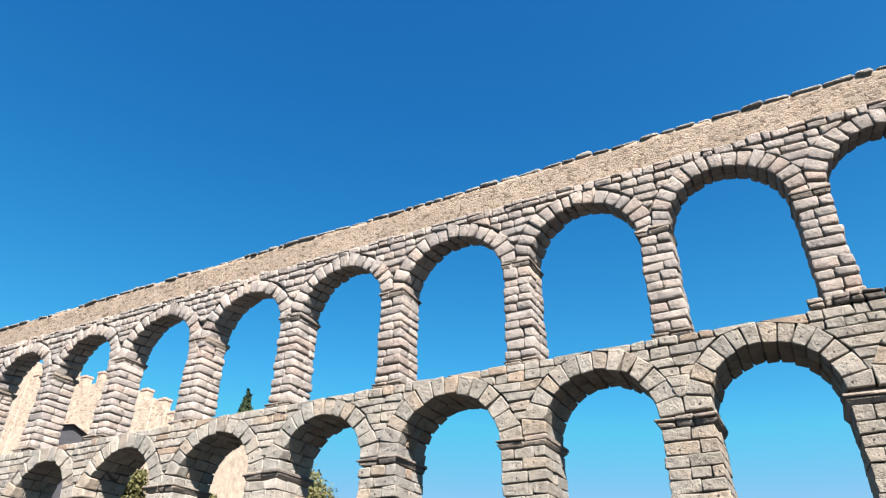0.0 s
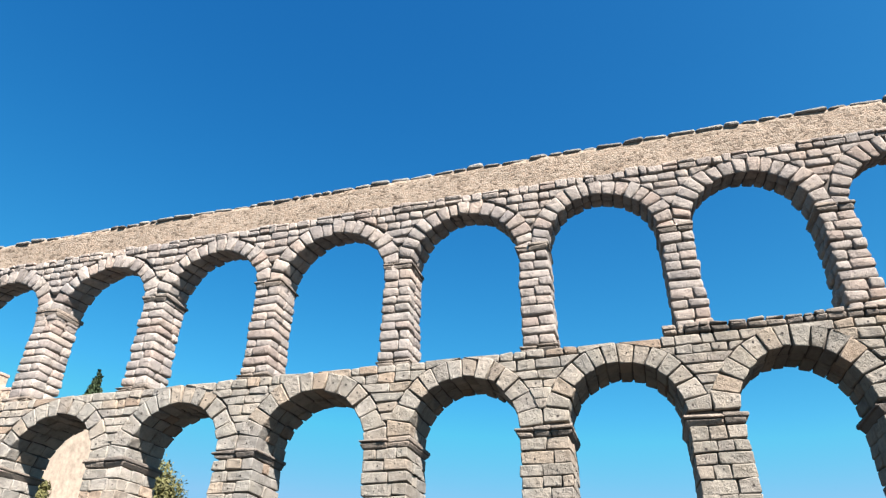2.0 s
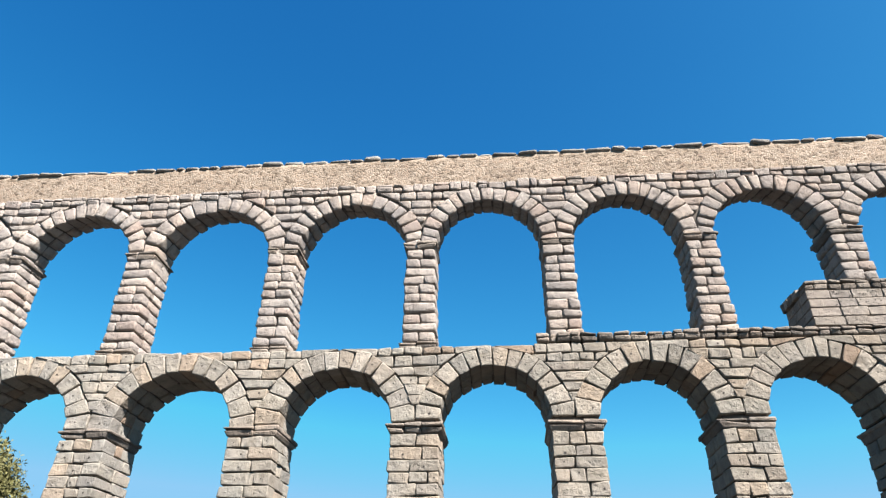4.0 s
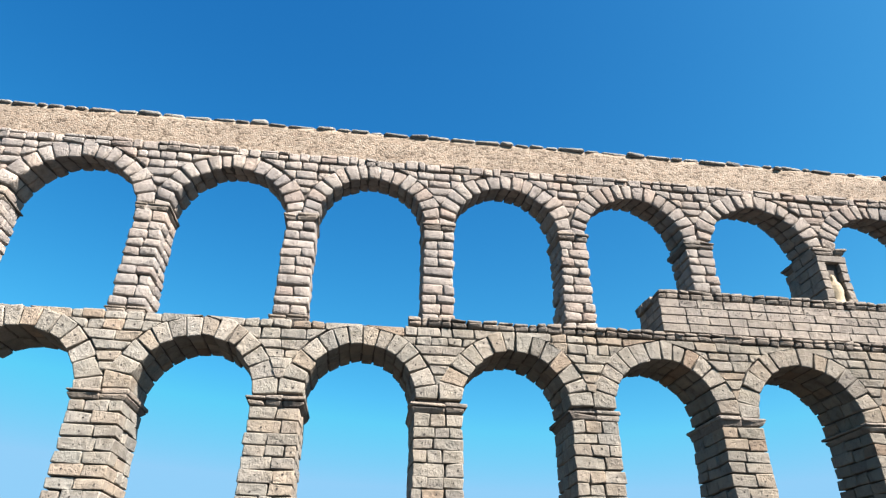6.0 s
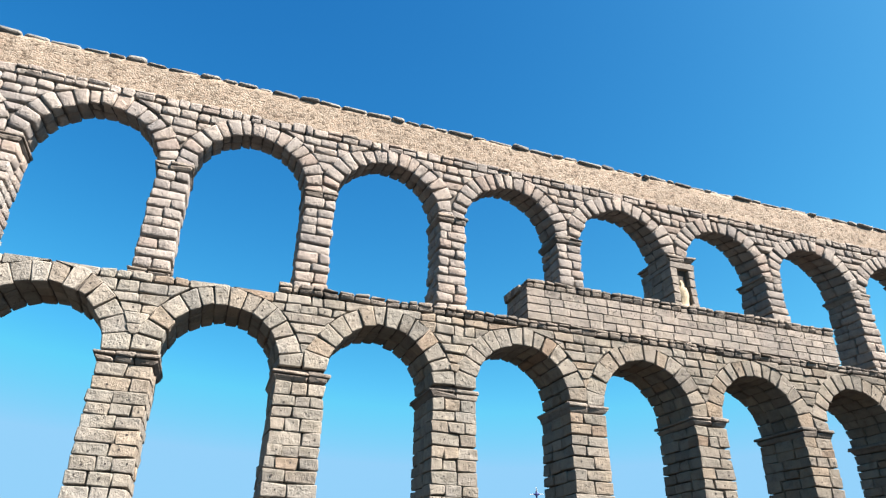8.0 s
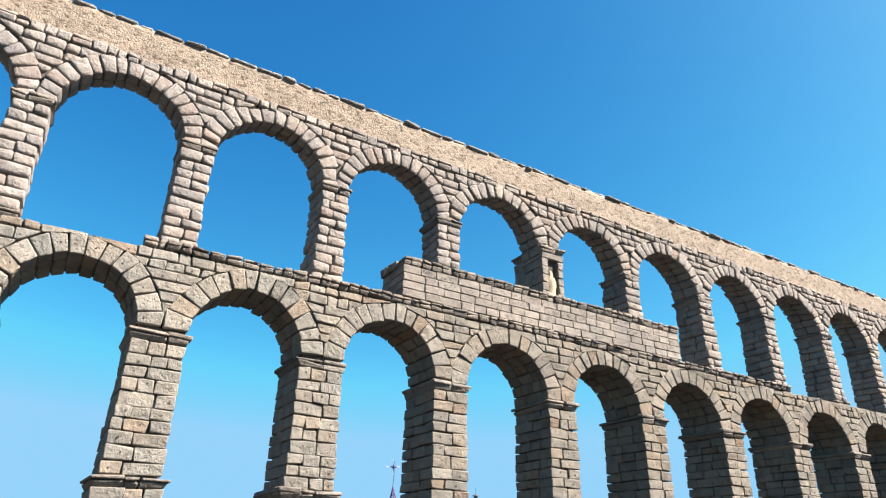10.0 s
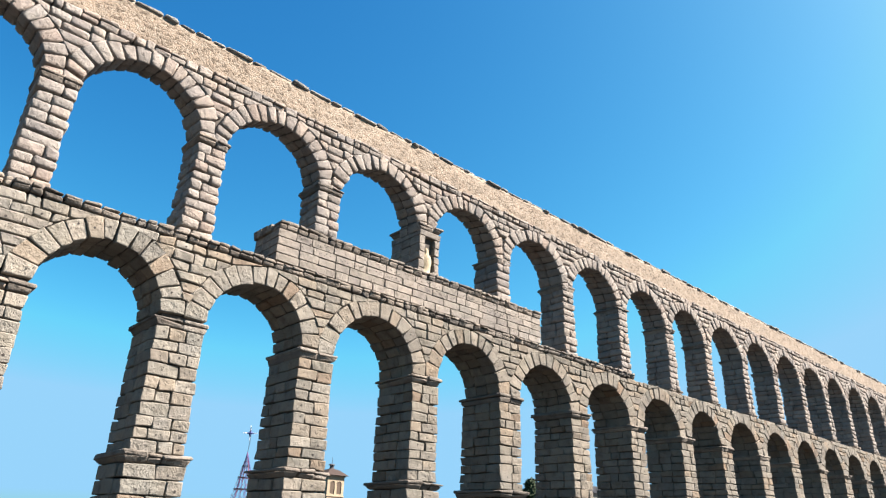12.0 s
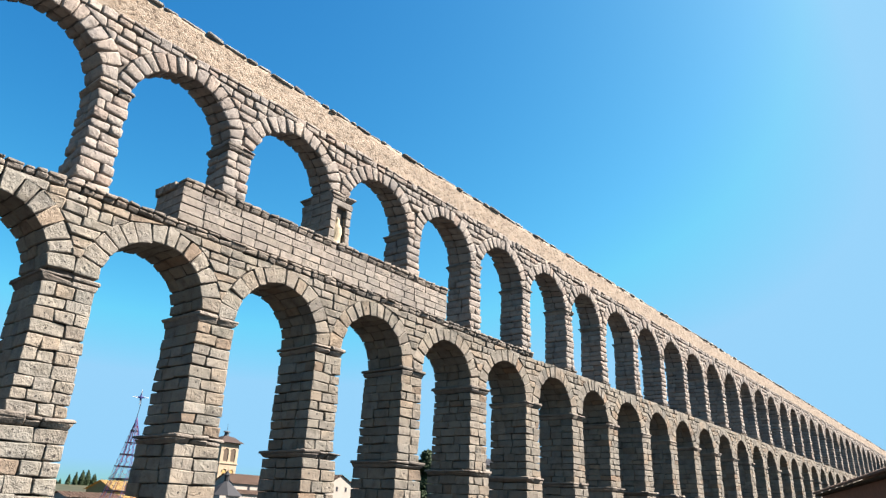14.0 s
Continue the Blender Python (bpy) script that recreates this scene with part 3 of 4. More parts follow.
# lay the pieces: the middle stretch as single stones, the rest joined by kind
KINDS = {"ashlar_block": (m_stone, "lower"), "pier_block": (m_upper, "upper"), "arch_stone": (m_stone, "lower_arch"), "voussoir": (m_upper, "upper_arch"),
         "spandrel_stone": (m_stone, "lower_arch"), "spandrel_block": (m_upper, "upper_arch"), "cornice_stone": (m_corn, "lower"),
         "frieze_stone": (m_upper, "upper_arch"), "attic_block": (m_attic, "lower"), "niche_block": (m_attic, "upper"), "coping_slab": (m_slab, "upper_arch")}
WORN = {"pier_block": 0.05, "voussoir": 0.055, "spandrel_block": 0.055, "coping_slab": 0.055, "cornice_stone": 0.03, "frieze_stone": 0.035, "ashlar_block": 0.022, "arch_stone": 0.025, "spandrel_stone": 0.025}
for kind, (mat, where) in KINDS.items():
    rows = pieces[kind]
    single = [n for n, (bay, near, c, bev) in enumerate(rows) if near and -6 <= bay <= 1]
    single = set(sorted(single, key=lambda n: abs(rows[n][0] + 3))[:300])
    for n in sorted(single):
        bay, near, c8s, bev = rows[n]
        v = bevelled(c8s, bev)
        mid = c8s.reshape(-1, 3).mean(0)
        ob = new(kind, stones_mesh(kind, v - mid, mat, WORN.get(kind, 0.0)))
        ob.location = mid
        parent = attic if kind == "attic_block" else cores[where, bay]
        ob.parent = parent
    rest = [r for n, r in enumerate(rows) if n not in single]
    if rest:
        c8s = np.concatenate([r[2] for r in rest])
        bev = np.concatenate([np.full(len(r[2]), r[3]) for r in rest])
        ob = new("masonry", stones_mesh(kind + "s", bevelled(c8s, bev), mat, WORN.get(kind, 0.0)))
        ob.parent = aqueduct
        tagged(ob, kind="stuff")

# ---------------- ground ----------------
def smooth(a, b, v):
    v = min(1.0, max(0.0, (v - a) / (b - a)))
    return v * v * (3 - 2 * v)


def land(x, y):
    """Height of the land: flat square, a hill behind the arches on the city side, a far rise."""
    h = 15.0 * smooth(-58, -92, x) * smooth(10, 34, y)
    return h + 6.0 * smooth(240, 300, y) * smooth(-60, 80, x) + 25 * smooth(700, 1500, math.hypot(x, y)) * (0.5 + 0.5 * math.sin(x * 0.002) * math.cos(y * 0.0017))


def ground_sheet():
    bm = bmesh.new()
    line = [-4000, -2500, -1500, -900, -600, -400, -250] + list(range(-180, 241, 12)) + [300, 400, 600, 900, 1500, 2500, 4000]
    rows = [[bm.verts.new((x, y, land(x, y))) for x in line] for y in line]
    for a, b in zip(rows[:-1], rows[1:]):
        for i in range(len(line) - 1):
            bm.faces.new((a[i], a[i + 1], b[i + 1], b[i]))
    return part("ground", bm, m_paving, None, "", True)


tagged(ground_sheet(), "worn granite paving of a wide town square", "ground", kind="structure")


# ---------------- statue ----------------
def statue(x, y, z):
    """A robed figure reduced to a plain lathed form."""
    bm = bmesh.new()
    rings = []
    for h, r in ((0, 0.33), (0.18, 0.34), (0.22, 0.29), (0.6, 0.30), (0.85, 0.33), (1.1, 0.31), (1.3, 0.27), (1.42, 0.15), (1.55, 0.15), (1.7, 0.13), (1.8, 0.05)):
        rings.append([bm.verts.new((x + r * math.cos(t) * (1 + 0.10 * math.sin(5 * t + 3 * h) + 0.07 * math.sin(9 * t - 7 * h)), y + 0.8 * r * math.sin(t), z + h)) for t in np.linspace(0, 2 * math.pi, 36, endpoint=False)])
    for p, q in zip(rings[:-1], rings[1:]):
        for i in range(36):
            bm.faces.new((p[i], p[(i + 1) % 36], q[(i + 1) % 36], q[i]))
    bm.faces.new(rings[0][::-1])
    bm.faces.new(rings[-1])
    return tagged(part("statue", bm, m_statue, None, "", True), "pale limestone robed statue standing in the pier niche", "statue")


statue(NX - 0.02, 0.78, AT_TOP - 0.03)


# ---------------- rampart and houses on the hill ----------------
def wall_box(name, x0, x1, y0, y1, z0, z1, mat, parent, label="", bev=0.06):
    return box(name, x0, x1, y0, y1, z0, z1, mat, parent, label, bev)


rampart = tagged(empty("rampart"), "sunlit cream rubble town wall with stepped battlements", "town wall")
for x0, x1, top in ((-150, -130, 42.5), (-130, -118.2, 38.2), (-118.2, -110.5, 35.9), (-110.5, -104.6, 34.0), (-104.6, -99.2, 31.6), (-99.2, -96.2, 29.6), (-96.2, -94.4, 27.4)):
    wall_box("wall_section", x0 + 0.004, x1, 35, 38, 10, top, m_castle, rampart, bev=0.1)
    n = max(1, int((x1 - x0) / 2.9))
    for i in range(n):
        cx = x0 + (x1 - x0) * (i + 0.55) / n
        m = wall_box("merlon", cx - 0.62, cx + 0.62, 35.05, 36.3, top - 0.02, top + 1.35, m_castle, rampart, bev=0.08)
        wall_box("merlon_cap", cx - 0.7, cx + 0.7, 34.97, 36.38, top + 1.35, top + 1.75, m_cap, rampart, "weathered brick cap", 0.08)


def gable_house(name, label, x0, x1, y0, y1, z0, z1, ridge, wall, roof, windows=(), along="x", over=0.5):
    """A rendered house: wall, overhanging gable roof with tile rows, framed windows."""
    h = tagged(empty(name), label, "house")
    box("wall", x0, x1, y0, y1, z0, z1, wall, h)
    bm = bmesh.new()
    if along == "x":
        prof = [(y0 - over, z1 - 0.15), ((y0 + y1) / 2, ridge), (y1 + over, z1 - 0.15)]
        n = max(2, int((x1 - x0 + 2 * over) / 0.45))
        us = np.linspace(x0 - over, x1 + over, n + 1)
        place = lambda u, p: (u, p[0], p[1])
    else:
        prof = [(x0 - over, z1 - 0.15), ((x0 + x1) / 2, ridge), (x1 + over, z1 - 0.15)]
        n = max(2, int((y1 - y0 + 2 * over) / 0.45))
        us = np.linspace(y0 - over, y1 + over, n + 1)
        place = lambda u, p: (p[0], u, p[1])
    grid = [[bm.verts.new(Vector(place(u, p)) + Vector((0, 0, 0.10 * (i % 2)))) for p in prof] for i, u in enumerate(us)]
    for a, b in zip(grid[:-1], grid[1:]):
        for j in range(2):
            bm.faces.new((a[j], b[j], b[j + 1], a[j + 1]))
    bmesh.ops.solidify(bm, geom=bm.faces[:], thickness=0.18)
    bmesh.ops.recalc_face_normals(bm, faces=bm.faces[:])
    part("roof", bm, roof, h)
    for s in (0, 1):
        if along == "x":
            u = (x0, x1)[s]
            pts = [(u, y0, z1), (u, y1, z1), (u, (y0 + y1) / 2, ridge - 0.15)]
        else:
            u = (y0, y1)[s]
            pts = [(x0, u, z1), (x1, u, z1), ((x0 + x1) / 2, u, ridge - 0.15)]
        inward = 0.2 if s == 0 else -0.2
        part("gable", slab_bm(pts, (inward, 0, 0) if along == "x" else (0, inward, 0)), wall, h)
    for wx, wz, ww, wh in windows:
        w = box("window", wx - ww / 2, wx + ww / 2, y0 - 0.03, y0 + 0.1, wz, wz + wh, m_glass, h, "dark window", 0.01)
        for a, b2, c, d in ((wx - ww / 2 - 0.1, wx + ww / 2 + 0.1, wz - 0.12, wz), (wx - ww / 2 - 0.1, wx + ww / 2 + 0.1, wz + wh, wz + wh + 0.12)):
            box("frame", a, b2, y0 - 0.08, y0 + 0.05, c, d, m_white, w)
    return h


gable_house("house", "cream-walled house with a brown tiled roof on the hill", -87.0, -78.6, 30, 40, 10, 22.3, 23.6, m_plaster, m_tile, [(-84.6, 19.4, 0.5, 0.9), (-81.8, 18.2, 0.4, 0.8)])
# second house: slate colour on its walls paints a building side lying in shadow
gable_house("house", "low house below the town wall, its shadowed wall coloured slate-dark", -117.2, -111.4, 30, 34.6, 10, 27.9, 28.7, m_slate, m_slate)

# ---------------- trees ----------------
def leaves_mesh(name, centres, radii, count, size, mat, tall=1.0):
    """Many small bent leaf clumps scattered in overlapping uneven lumps."""
    centres, radii = np.array(centres, float), np.array(radii, float)
    pick = rng.choice(len(centres), count, p=radii**2 / (radii**2).sum())
    d = rng.normal(size=(count, 3))
    d /= np.linalg.norm(d, axis=1, keepdims=True)
    r = radii[pick, None] * rng.uniform(0.35, 1.0, (count, 1)) ** 0.5 * (1 + 0.18 * rng.normal(size=(count, 1)))
    p = centres[pick] + d * r * (1, 1, tall)
    u = rng.normal(size=(count, 3))
    u /= np.linalg.norm(u, axis=1, keepdims=True)
    v = np.cross(u, d)
    v /= np.linalg.norm(v, axis=1, keepdims=True) + 1e-9
    s = size * rng.uniform(0.6, 1.4, (count, 1))
    verts = np.stack([p - u * s, p + v * s * 0.45 + d * s * 0.15, p + u * s, p - v * s * 0.45 + d * s * 0.15], 1)
    me = bpy.data.meshes.new(name)
    me.from_pydata(verts.reshape(-1, 3).tolist(), [], (np.arange(4)[None] + 4 * np.arange(count)[:, None]).tolist())
    me.materials.append(mat)
    return me


def limb(bm, a, b, r0, r1, n=7):
    a, b = Vector(a), Vector(b)
    m = (b - a).to_track_quat("Z", "Y").to_matrix().to_4x4()
    rings = []
    for p, r in ((a, r0), (a.lerp(b, 0.5) + Vector((0.03, -0.02, 0)) * (b - a).length, (r0 + r1) / 2), (b, r1)):
        rings.append([bm.verts.new(p + m.to_3x3() @ Vector((r * math.cos(t), r * math.sin(t), 0))) for t in np.linspace(0, 2 * math.pi, n, endpoint=False)])
    for p, q in zip(rings[:-1], rings[1:]):
        for i in range(n):
            bm.faces.new((p[i], p[(i + 1) % n], q[(i + 1) % n], q[i]))
    bm.faces.new(rings[0][::-1])
    bm.faces.new(rings[-1])


def tree(name, label, x, y, top, spread, mat, count, size, lumps=14, low=0.35):
    z = land(x, y)
    h = top - z
    t = tagged(empty(name), label, "tree")
    bm = bmesh.new()
    limb(bm, (x, y, z - 0.3), (x, y, z + h * 0.5), 0.03 * h, 0.015 * h)
    cs, rs = [], []
    for i in range(lumps):
        a, q = rng.uniform(0, 2 * math.pi), rng.uniform(low, 0.93)
        w = spread * math.sin(math.pi * min(1, 0.25 + 0.72 * q)) ** 0.7 * rng.uniform(0.2, 0.85)
        c = (x + w * math.cos(a), y + w * math.sin(a), z + h * q)
        limb(bm, (x, y, z + h * min(0.48, q * 0.7)), c, 0.010 * h, 0.003 * h, 5)
        cs.append(c)
        rs.append(spread * rng.uniform(0.22, 0.42))
    part("trunk", bm, m_bark, t, "", True)
    c = new("crown", leaves_mesh("crown", cs, rs, count, size, mat))
    c.parent = t
    return t


def cypress(label, x, y, top, h, w, count):
    z = top - h
    t = tagged(empty("cypress_tree"), label, "tree", "cypresses")
    bm = bmesh.new()
    limb(bm, (x, y, min(z, land(x, y)) - 0.3), (x, y, top - 0.15 * h), 0.014 * h, 0.003 * h)
    part("trunk", bm, m_bark, t)
    qs = np.linspace(0.04, 0.99, 26)
    cs = [(x + rng.normal(0, w * 0.07), y + rng.normal(0, w * 0.07), z + h * q) for q in qs]
    rs = [max(0.07, w * min(1.0, 2.2 * (1 - q)) ** 0.8 * min(1.0, 0.5 + 3 * q)) for q in qs]
    c = new("crown", leaves_mesh("crown", cs, rs, count, w * 0.24, m_cypress, 1.2))
    c.parent = t
    return t


cypress("dark green pointed cypress rising behind the arches", -82.0, 35, 30.1, 13.0, 1.15, 26000)
tree("shrub_tree", "yellow-green leafy shrub growing on the hill", -69.3, 34, 18.7, 4.4, m_leaf, 16000, 0.2, 26, 0.1)
tree("shrub_tree", "yellow-green leafy shrub growing beside the cream house", -90.3, 28, 19.3, 3.2, m_leaf, 12000, 0.2, 22, 0.1)
tree("shrub_tree", "small yellow-green shrub at the foot of the cream house", -78.4, 28.5, 16.9, 2.2, m_leaf, 8000, 0.16, 16, 0.1)
tree("shrub_tree", "small dark shrub sprouting behind the battlements", -102.6, 39, 34.0, 1.2, m_leaf, 2000, 0.14, low=0.8)
tree("conifer_tree", "tall dark green tree behind the arches", 78.6, 60, 12.6, 3.0, m_cypress, 16000, 0.3, 24, 0.15)
for cx, top, w in ((113.0, 8.6, 0.7), (116.5, 10.4, 0.8), (119.4, 11.4, 0.8), (122.2, 12.4, 0.9), (124.6, 12.8, 0.9), (127.6, 11.4, 1.0)):
    cypress("dark pointed cypress on the far rise", cx, 300, top, 9.5, w * 1.4, 4000)
for cx, top, w in ((98, 6.9, 4), (104, 6.4, 3.5), (111, 6.2, 3), (140, 7.8, 5), (147, 7.0, 4)):
    tree("far_tree", "rounded dark tree on the far rise", cx, 304, top + 0.6, w, m_cypress, 2500, 0.5, 10, 0.3)


# ---------------- festive tree frame ----------------
def rod(bm, a, b, r=0.04, n=5):
    limb(bm, a, b, r, r, n)


def tree_frame(x, y, top, half):
    t = tagged(empty("festive_tree_frame"), "tall conical steel frame of a festive tree with a star", "decoration")
    n = 12
    for i in range(n):
        a = 2 * math.pi * i / n
        bm = bmesh.new()
        rod(bm, (x + half * math.cos(a), y + half * math.sin(a), 0), (x, y, top), 0.05)
        part("leg", bm, m_blue if i % 3 else m_red, t)
    for z in np.arange(0.6, top - 2.0, 1.95):
        bm = bmesh.new()
        r = half * (1 - z / top)
        for i in range(n):
            a, b = 2 * math.pi * i / n, 2 * math.pi * (i + 1) / n
            rod(bm, (x + r * math.cos(a), y + r * math.sin(a), z), (x + r * math.cos(b), y + r * math.sin(b), z), 0.085)
        part("hoop", bm, m_steel, t)
    bm = bmesh.new()
    for lv in np.arange(0.8, top - 2.5, 0.95):
        for i in range(n):
            a = 2 * math.pi * (i + 0.5 * ((lv * 2) % 2)) / n
            r0, r1 = half * (1 - lv / top), half * (1 - (lv + 1.0) / top)
            rod(bm, (x + r0 * math.cos(a), y + r0 * math.sin(a), lv), (x + r1 * math.cos(a + 0.52), y + r1 * math.sin(a + 0.52), lv + 1.0), 0.022, 4)
    part("garland_wire", bm, m_red, t, "thin reddish light wire")
    bm = bmesh.new()
    rod(bm, (x, y, top - 0.1), (x, y, top + 4.4), 0.05)
    part("mast", bm, m_steel, t)
    sz = top + 3.3
    for name, big, small, dep, mat in (("star", 0.8, 0.28, 0.16, m_blue), ("star_outline", 1.35, 0.2, 0.03, m_canvas)):
        bm = bmesh.new()
        rim = []
        for i in range(8):
            a = math.pi * i / 4
            r = big if i % 2 == 0 else small
            rim.append(bm.verts.new((x + r * math.cos(a) * 0.85, y + r * math.cos(a) * -0.5 + (0 if name == "star" else 0.12), sz + r * math.sin(a))))
        f, g = bm.verts.new((x, y - dep, sz)), bm.verts.new((x, y + dep, sz))
        if name == "star":
            for i in range(8):
                bm.faces.new((rim[i], rim[(i + 1) % 8], f))
                bm.faces.new((rim[(i + 1) % 8], rim[i], g))
        else:
            pts = [v.co.copy() for v in rim]
            bm.clear()
            for i in range(8):
                rod(bm, pts[i], pts[(i + 1) % 8], 0.03, 4)
        part(name, bm, mat, t)
    return t


tree_frame(35.85, 90, 14.75, 3.5)


# ---------------- distant town ----------------
def belfry(x0, x1, y0, y1, z1):
    t = tagged(empty("bell_tower"), "ochre stone bell tower with arched openings and tiled hip roof", "tower")
    box("shaft", x0, x1, y0, y1, 0, z1, m_tower, t, bev=0.1)
    for zc in (13.6, z1 - 0.5):
        box("string_course", x0 - 0.25, x1 + 0.25, y0 - 0.25, y1 + 0.25, zc, zc + 0.4, m_tower, t, bev=0.05)
    w = x1 - x0
    for cx, zb, h in ((x0 + 0.30 * w, 14.6, 4.2), (x0 + 0.70 * w, 14.6, 4.2), (x0 + 0.34 * w, 7.4, 4.6), (x0 + 0.72 * w, 7.4, 4.6)):
        for face in ("south", "west"):
            r = 0.8
            out = [(-r, 0), (r, 0)] + [(r * math.cos(a), h - r + r * math.sin(a)) for a in np.linspace(0, math.pi, 9)]
            pts = [(cx + u, y0 - 0.03, zb + z) if face == "south" else (x0 - 0.03, y0 + (cx - x0) + u, zb + z) for u, z in out]
            bm = slab_bm(pts, (0, 0.02, 0) if face == "south" else (0.02, 0, 0))
            o = part("belfry_opening", bm, m_recess if zb > 10 else m_ochre, t, "arched opening")
            bm = bmesh.new()
            for i in range(1, len(out)):
                a, b = out[i - 1], out[i]
                if i == 1:
                    continue
                pa = (cx + a[0] * 1.1, y0 - 0.1, zb + a[1]) if face == "south" else (x0 - 0.1, y0 + (cx - x0) + a[0] * 1.1, zb + a[1])
                pb = (cx + b[0] * 1.1, y0 - 0.1, zb + b[1]) if face == "south" else (x0 - 0.1, y0 + (cx - x0) + b[0] * 1.1, zb + b[1])
                rod(bm, pa, pb, 0.14)
            part("archivolt", bm, m_tower, o)
    bm = bmesh.new()
    cx, cy, e = (x0 + x1) / 2, (y0 + y1) / 2, 1.1
    base = [bm.verts.new(p) for p in ((x0 - e, y0 - e, z1), (x1 + e, y0 - e, z1), (x1 + e, y1 + e, z1), (x0 - e, y1 + e, z1))]
    mid = [bm.verts.new((cx + (v.co.x - cx) * 0.45, cy + (v.co.y - cy) * 0.45, z1 + 1.9)) for v in base]
    tip = bm.verts.new((cx, cy, z1 + 2.6))
    for i in range(4):
        bm.faces.new((base[i], base[(i + 1) % 4], mid[(i + 1) % 4], mid[i]))
        bm.faces.new((mid[i], mid[(i + 1) % 4], tip))
    bm.faces.new(base[::-1])
    part("roof", bm, m_darktile, t)
    bm = bmesh.new()
    for a, b, r in (((cx, cy, z1 + 2.2), (cx, cy, z1 + 3.6), 0.9), ((cx, cy, z1 + 3.6), (cx, cy, z1 + 4.0), 1.3), ((cx, cy, z1 + 4.0), (cx, cy, z1 + 6.4), 0.08)):
        limb(bm, a, b, r, r * 0.7, 10)
    part("lantern", bm, m_slate, t)
    return t


belfry(112.4, 119.4, 180, 187, 20.6)


def pavilion(x, y, half, eave, top):
    t = tagged(empty("pavilion"), "white pavilion with a slate hip roof and a lantern", "pavilion")
    box("wall", x - half * 0.9, x + half * 0.9, y - half * 0.9, y + half * 0.9, 0, eave, m_white, t)
    bm = bmesh.new()
    rings = []
    for q, z in ((1.05, eave - 0.1), (1.05, eave + 0.1), (0.5, eave + (top - eave) * 0.33), (0.16, eave + (top - eave) * 0.5)):
        rings.append([bm.verts.new((x + half * q * math.cos(a), y + half * q * math.sin(a), z)) for a in np.linspace(math.pi / 8, 2 * math.pi + math.pi / 8, 8, endpoint=False)])
    for p, q in zip(rings[:-1], rings[1:]):
        for i in range(8):
            bm.faces.new((p[i], p[(i + 1) % 8], q[(i + 1) % 8], q[i]))
    bm.faces.new(rings[-1])
    part("roof", bm, m_lead, t)
    bm = bmesh.new()
    z0 = eave + (top - eave) * 0.45
    limb(bm, (x, y, z0), (x, y, z0 + (top - z0) * 0.5), half * 0.15, half * 0.15, 8)
    limb(bm, (x, y, z0 + (top - z0) * 0.5), (x, y, z0 + (top - z0) * 0.75), half * 0.2, half * 0.05, 8)
    limb(bm, (x, y, z0 + (top - z0) * 0.7), (x, y, top), 0.08, 0.03, 6)
    part("lantern", bm, m_lead, t)
    return t


pavilion(82.6, 130, 4.3, 3.1, 9.9)
gable_house("house", "ochre-yellow rendered house with a shallow roof behind the square", 44.5, 64, 110, 122, 0, 3.0, 4.7, m_ochre, m_ochre, [(47, 2.2, 0.9, 1.3), (50, 2.2, 0.9, 1.3)])
gable_house("house", "long low house with a brown tiled roof", 33.5, 43.5, 104, 112, 0, 1.4, 2.2, m_white, m_tile)
gable_house("house", "white rendered house with a brown tiled roof", 98.5, 116, 150, 160, 0, 6.9, 9.6, m_white, m_tile, [(104, 5.0, 0.9, 1.3), (108, 5.0, 0.9, 1.3), (112, 5.0, 0.9, 1.3)])
gable_house("house", "brown-roofed house among the town roofs", 86, 104, 138, 146, 0, 4.0, 5.0, m_white, m_tile)
gable_house("house", "white house with stepped brown tiled roofs", 134, 147, 150, 162, 0, 8.4, 11.8, m_white, m_tile, [(139, 6.6, 0.9, 1.3), (143, 6.6, 0.9, 1.3)], "y")
gable_house("house", "pale house with a steep brown roof", 150, 166, 156, 168, 0, 8.0, 10.6, m_white, m_tile, [(153, 6.2, 0.9, 1.3), (157, 6.2, 0.9, 1.3)])
gable_house("house", "pale rendered house with a dark roof behind the arches", 95, 108, 58, 68, 0, 11.0, 12.9, m_white, m_slate, [(98, 8, 0.9, 1.4), (101, 8, 0.9, 1.4)])


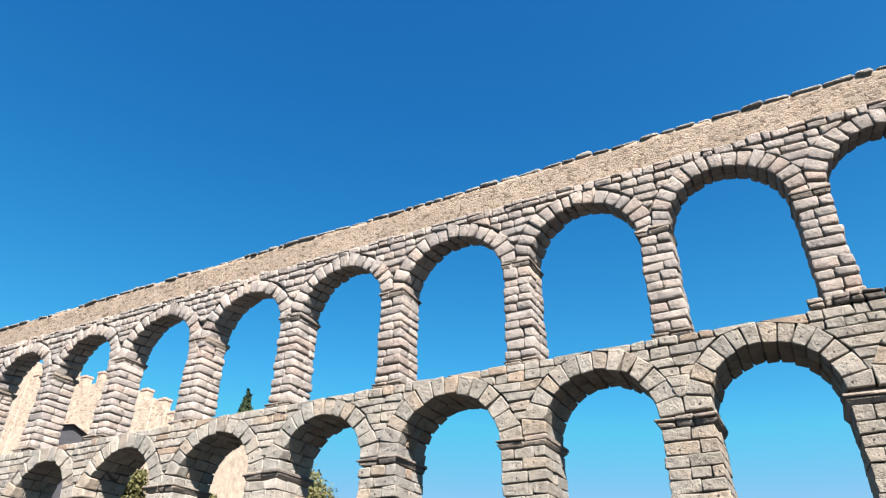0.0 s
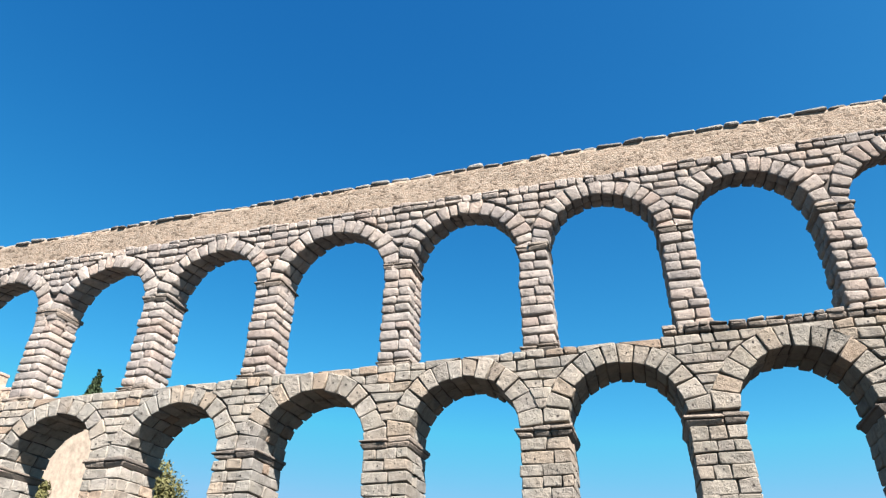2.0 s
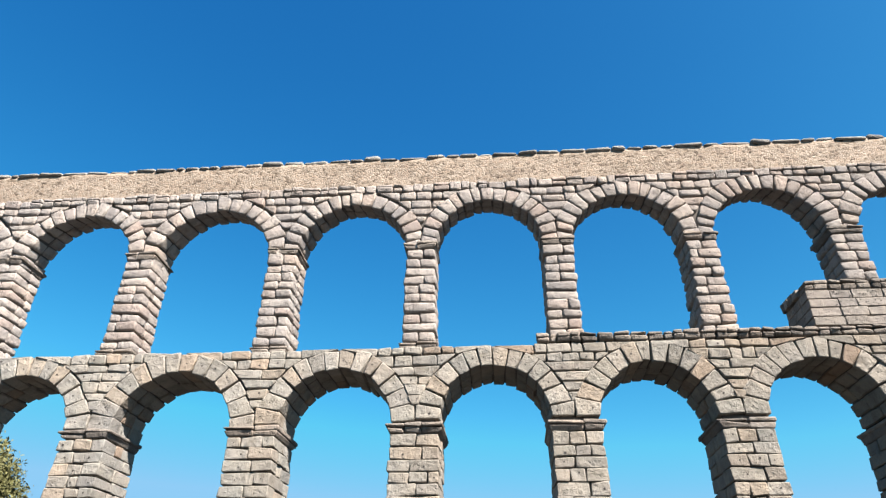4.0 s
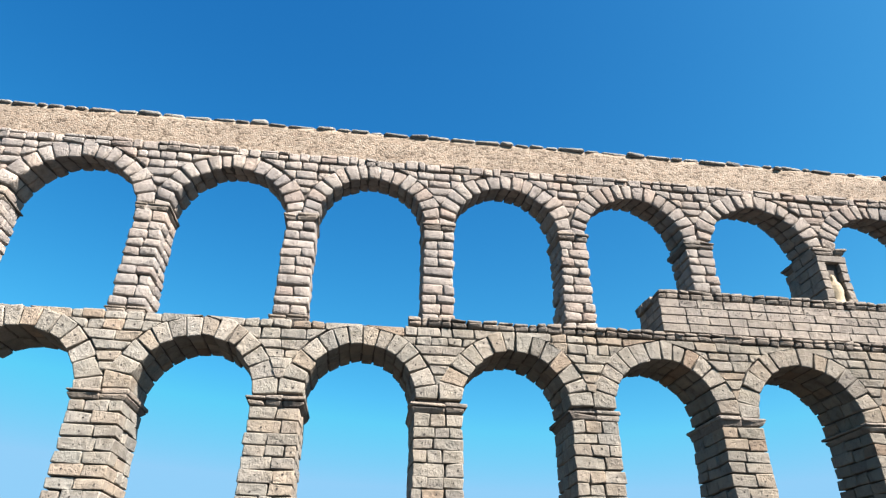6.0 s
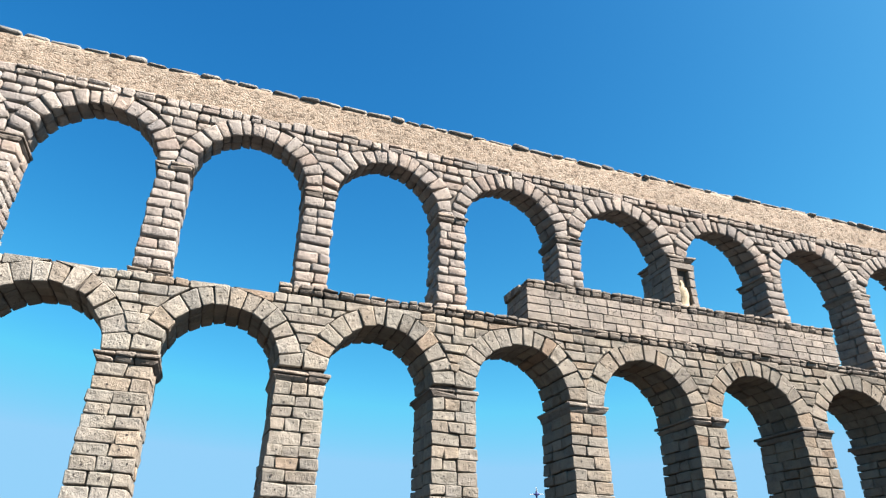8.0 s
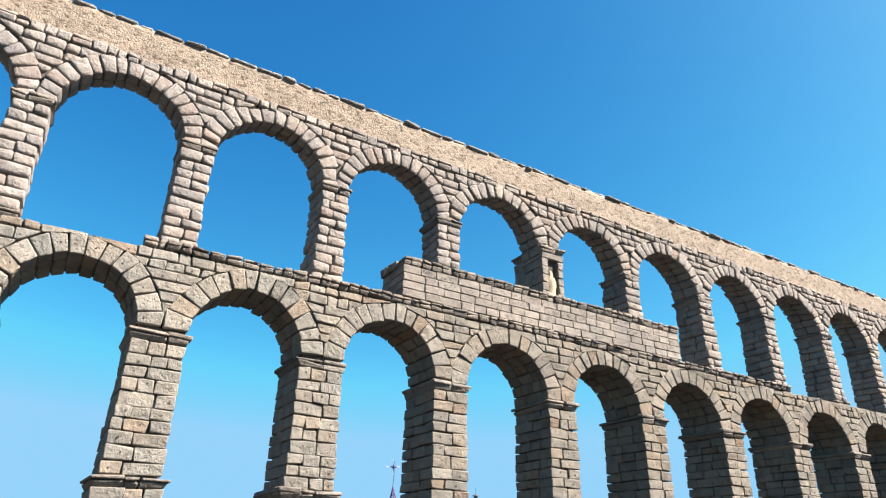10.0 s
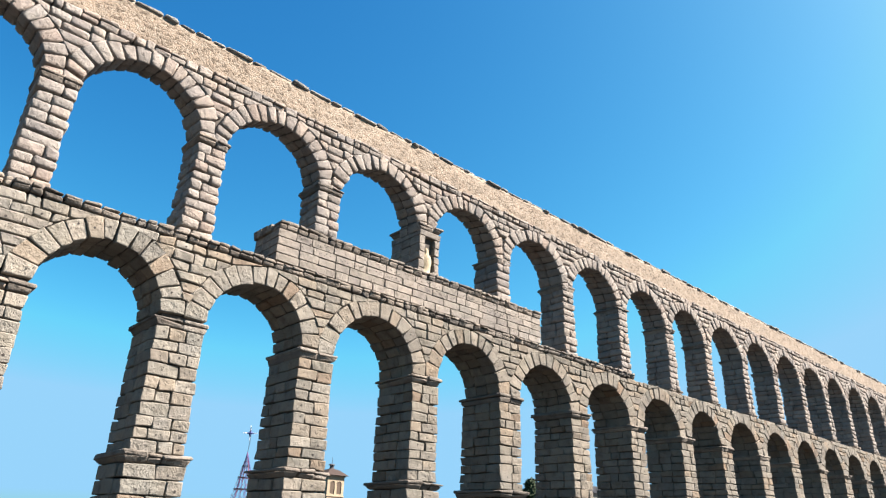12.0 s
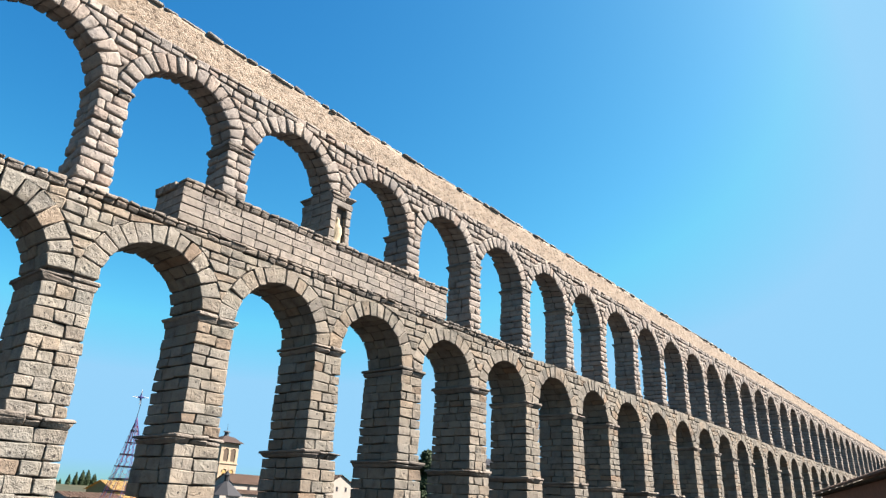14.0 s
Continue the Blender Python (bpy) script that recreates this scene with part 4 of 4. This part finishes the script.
# ---------------- eave of the near house ----------------
def near_house():
    h = tagged(empty("near_house"), "brown-walled house with projecting clay-tiled eaves", "house")
    far, near = Vector((54.0, -10.6, 0)), Vector((21.0, -21.2, 0))
    d = (near - far).normalized()
    inn = Vector((d.y, -d.x, 0))
    if inn.x < 0:
        inn = -inn
    ln = (near - far).length
    z = 4.75
    m = Matrix(((d.x, inn.x, 0, far.x), (d.y, inn.y, 0, far.y), (0, 0, 1, 0), (0, 0, 0, 1)))

    def put(name, bm, mat, label=""):
        bmesh.ops.transform(bm, matrix=m, verts=bm.verts[:])
        bmesh.ops.recalc_face_normals(bm, faces=bm.faces[:])
        return part(name, bm, mat, h, label)

    put("wall", box_bm(0.5, ln - 0.5, 0.6, 8.0, 0, z - 0.05), m_brickred)
    bm = bmesh.new()
    vs = [bm.verts.new(p) for p in ((-0.2, 0, z), (ln + 0.2, 0, z), (ln + 0.2, 4.3, z + 1.5), (-0.2, 4.3, z + 1.5), (-0.2, 8.6, z), (ln + 0.2, 8.6, z))]
    bm.faces.new(vs[:4])
    bm.faces.new((vs[3], vs[2], vs[5], vs[4]))
    bmesh.ops.solidify(bm, geom=bm.faces[:], thickness=0.12)
    put("roof", bm, m_tile)
    for i in range(int(ln / 0.32)):
        u = i * 0.32 + 0.1
        bm = bmesh.new()
        limb(bm, (u, -0.12, z + 0.06), (u, 4.2, z + 1.56), 0.10, 0.09, 8)
        put("roof_tile", bm, m_neartile)
    for i in range(int(ln / 0.7)):
        u = i * 0.7 + 0.3
        put("rafter", box_bm(u, u + 0.1, 0.02, 0.7, z - 0.22, z - 0.06), m_bark)
    put("chimney", box_bm(ln - 7.6, ln - 6.8, 2.0, 2.8, z, z + 2.3, 0.03), m_brickred)
    return h


near_house()


# ---------------- closed parasol ----------------
def parasol(x, y, top):
    t = tagged(empty("parasol"), "closed white canvas cafe parasol on a steel pole", "parasol")
    bm = bmesh.new()
    n, rings = 48, []
    for dz, r, fold in ((0.0, 0.06, 0.0), (0.012, 0.112, 0.0), (0.035, 0.128, 0.02), (0.05, 0.122, 0.05), (0.22, 0.185, 0.09), (0.5, 0.235, 0.14), (0.9, 0.23, 0.18), (1.2, 0.19, 0.2), (1.5, 0.21, 0.22)):
        rings.append([bm.verts.new((x + r * (1 + fold * math.cos(12 * a)) * math.cos(a), y + r * (1 + fold * math.cos(12 * a)) * math.sin(a), top - dz)) for a in np.linspace(0, 2 * math.pi, n, endpoint=False)])
    for p, q in zip(rings[:-1], rings[1:]):
        for i in range(n):
            bm.faces.new((q[i], q[(i + 1) % n], p[(i + 1) % n], p[i]))
    bm.faces.new(rings[0])
    part("canopy", bm, m_canvas, t, "folded white canvas", True)
    bm = bmesh.new()
    rod(bm, (x, y, 0.05), (x, y, top - 0.2), 0.025, 10)
    part("pole", bm, m_steel, t)
    bm = bmesh.new()
    limb(bm, (x, y, top - 0.01), (x, y, top + 0.015), 0.05, 0.02, 16)
    part("cap", bm, m_canvas, t)
    bm = bmesh.new()
    limb(bm, (x, y, 0), (x, y, 0.09), 0.35, 0.33, 20)
    part("base", bm, m_steel, t)
    return t


parasol(-24.47, -19, 2.57)

# ---------------- bored holes in the blocks ----------------
def holes(name, spots, r, label):
    n = 7
    verts, faces = [], []
    for x, y, z in spots:
        k = len(verts)
        s = r * rng.uniform(0.7, 1.3)
        verts += [(x + s * math.cos(a), y, z + s * math.sin(a)) for a in np.linspace(0, 2 * math.pi, n, endpoint=False)]
        verts += [(x + 0.8 * s * math.cos(a), y + 0.05, z + 0.8 * s * math.sin(a)) for a in np.linspace(0, 2 * math.pi, n, endpoint=False)]
        faces.append(list(range(k + n - 1, k - 1, -1)))
        faces += [(k + i, k + (i + 1) % n, k + n + (i + 1) % n, k + n + i) for i in range(n)]
    me = bpy.data.meshes.new(name)
    me.from_pydata(verts, [], faces)
    me.materials.append(m_hole)
    ob = new(name, me)
    ob.parent = aqueduct
    tagged(ob, label, kind="stuff")


spots = []
for kind, chance in (("ashlar_block", 0.5), ("arch_stone", 0.6), ("spandrel_stone", 0.25), ("pier_block", 0.05)):
    for bay, near, c8s, bev in pieces[kind]:
        if near and rng.random() < chance:
            f = c8s[0][[0, 1, 4, 5]]
            w = rng.dirichlet((6, 6, 6, 6))
            p = w @ f
            spots.append((p[0], p[1] - 0.01, p[2]))
holes("hole_scatter", spots, 0.04, "dark bored holes in the stone faces")
spots = []
for row in range(2):
    z = AT_Z1 - 0.20 - 0.405 * row
    x = AT_X0 + 1.0
    while x < AT_X1 - 0.6:
        x += rng.choice([0.09, 0.13, 0.2, 0.42], p=[0.4, 0.3, 0.2, 0.1])
        spots.append((x, 0.045, z + rng.uniform(-0.12, 0.12)))
holes("hole_scatter", spots, 0.026, "rows of small dowel holes of lost lettering")
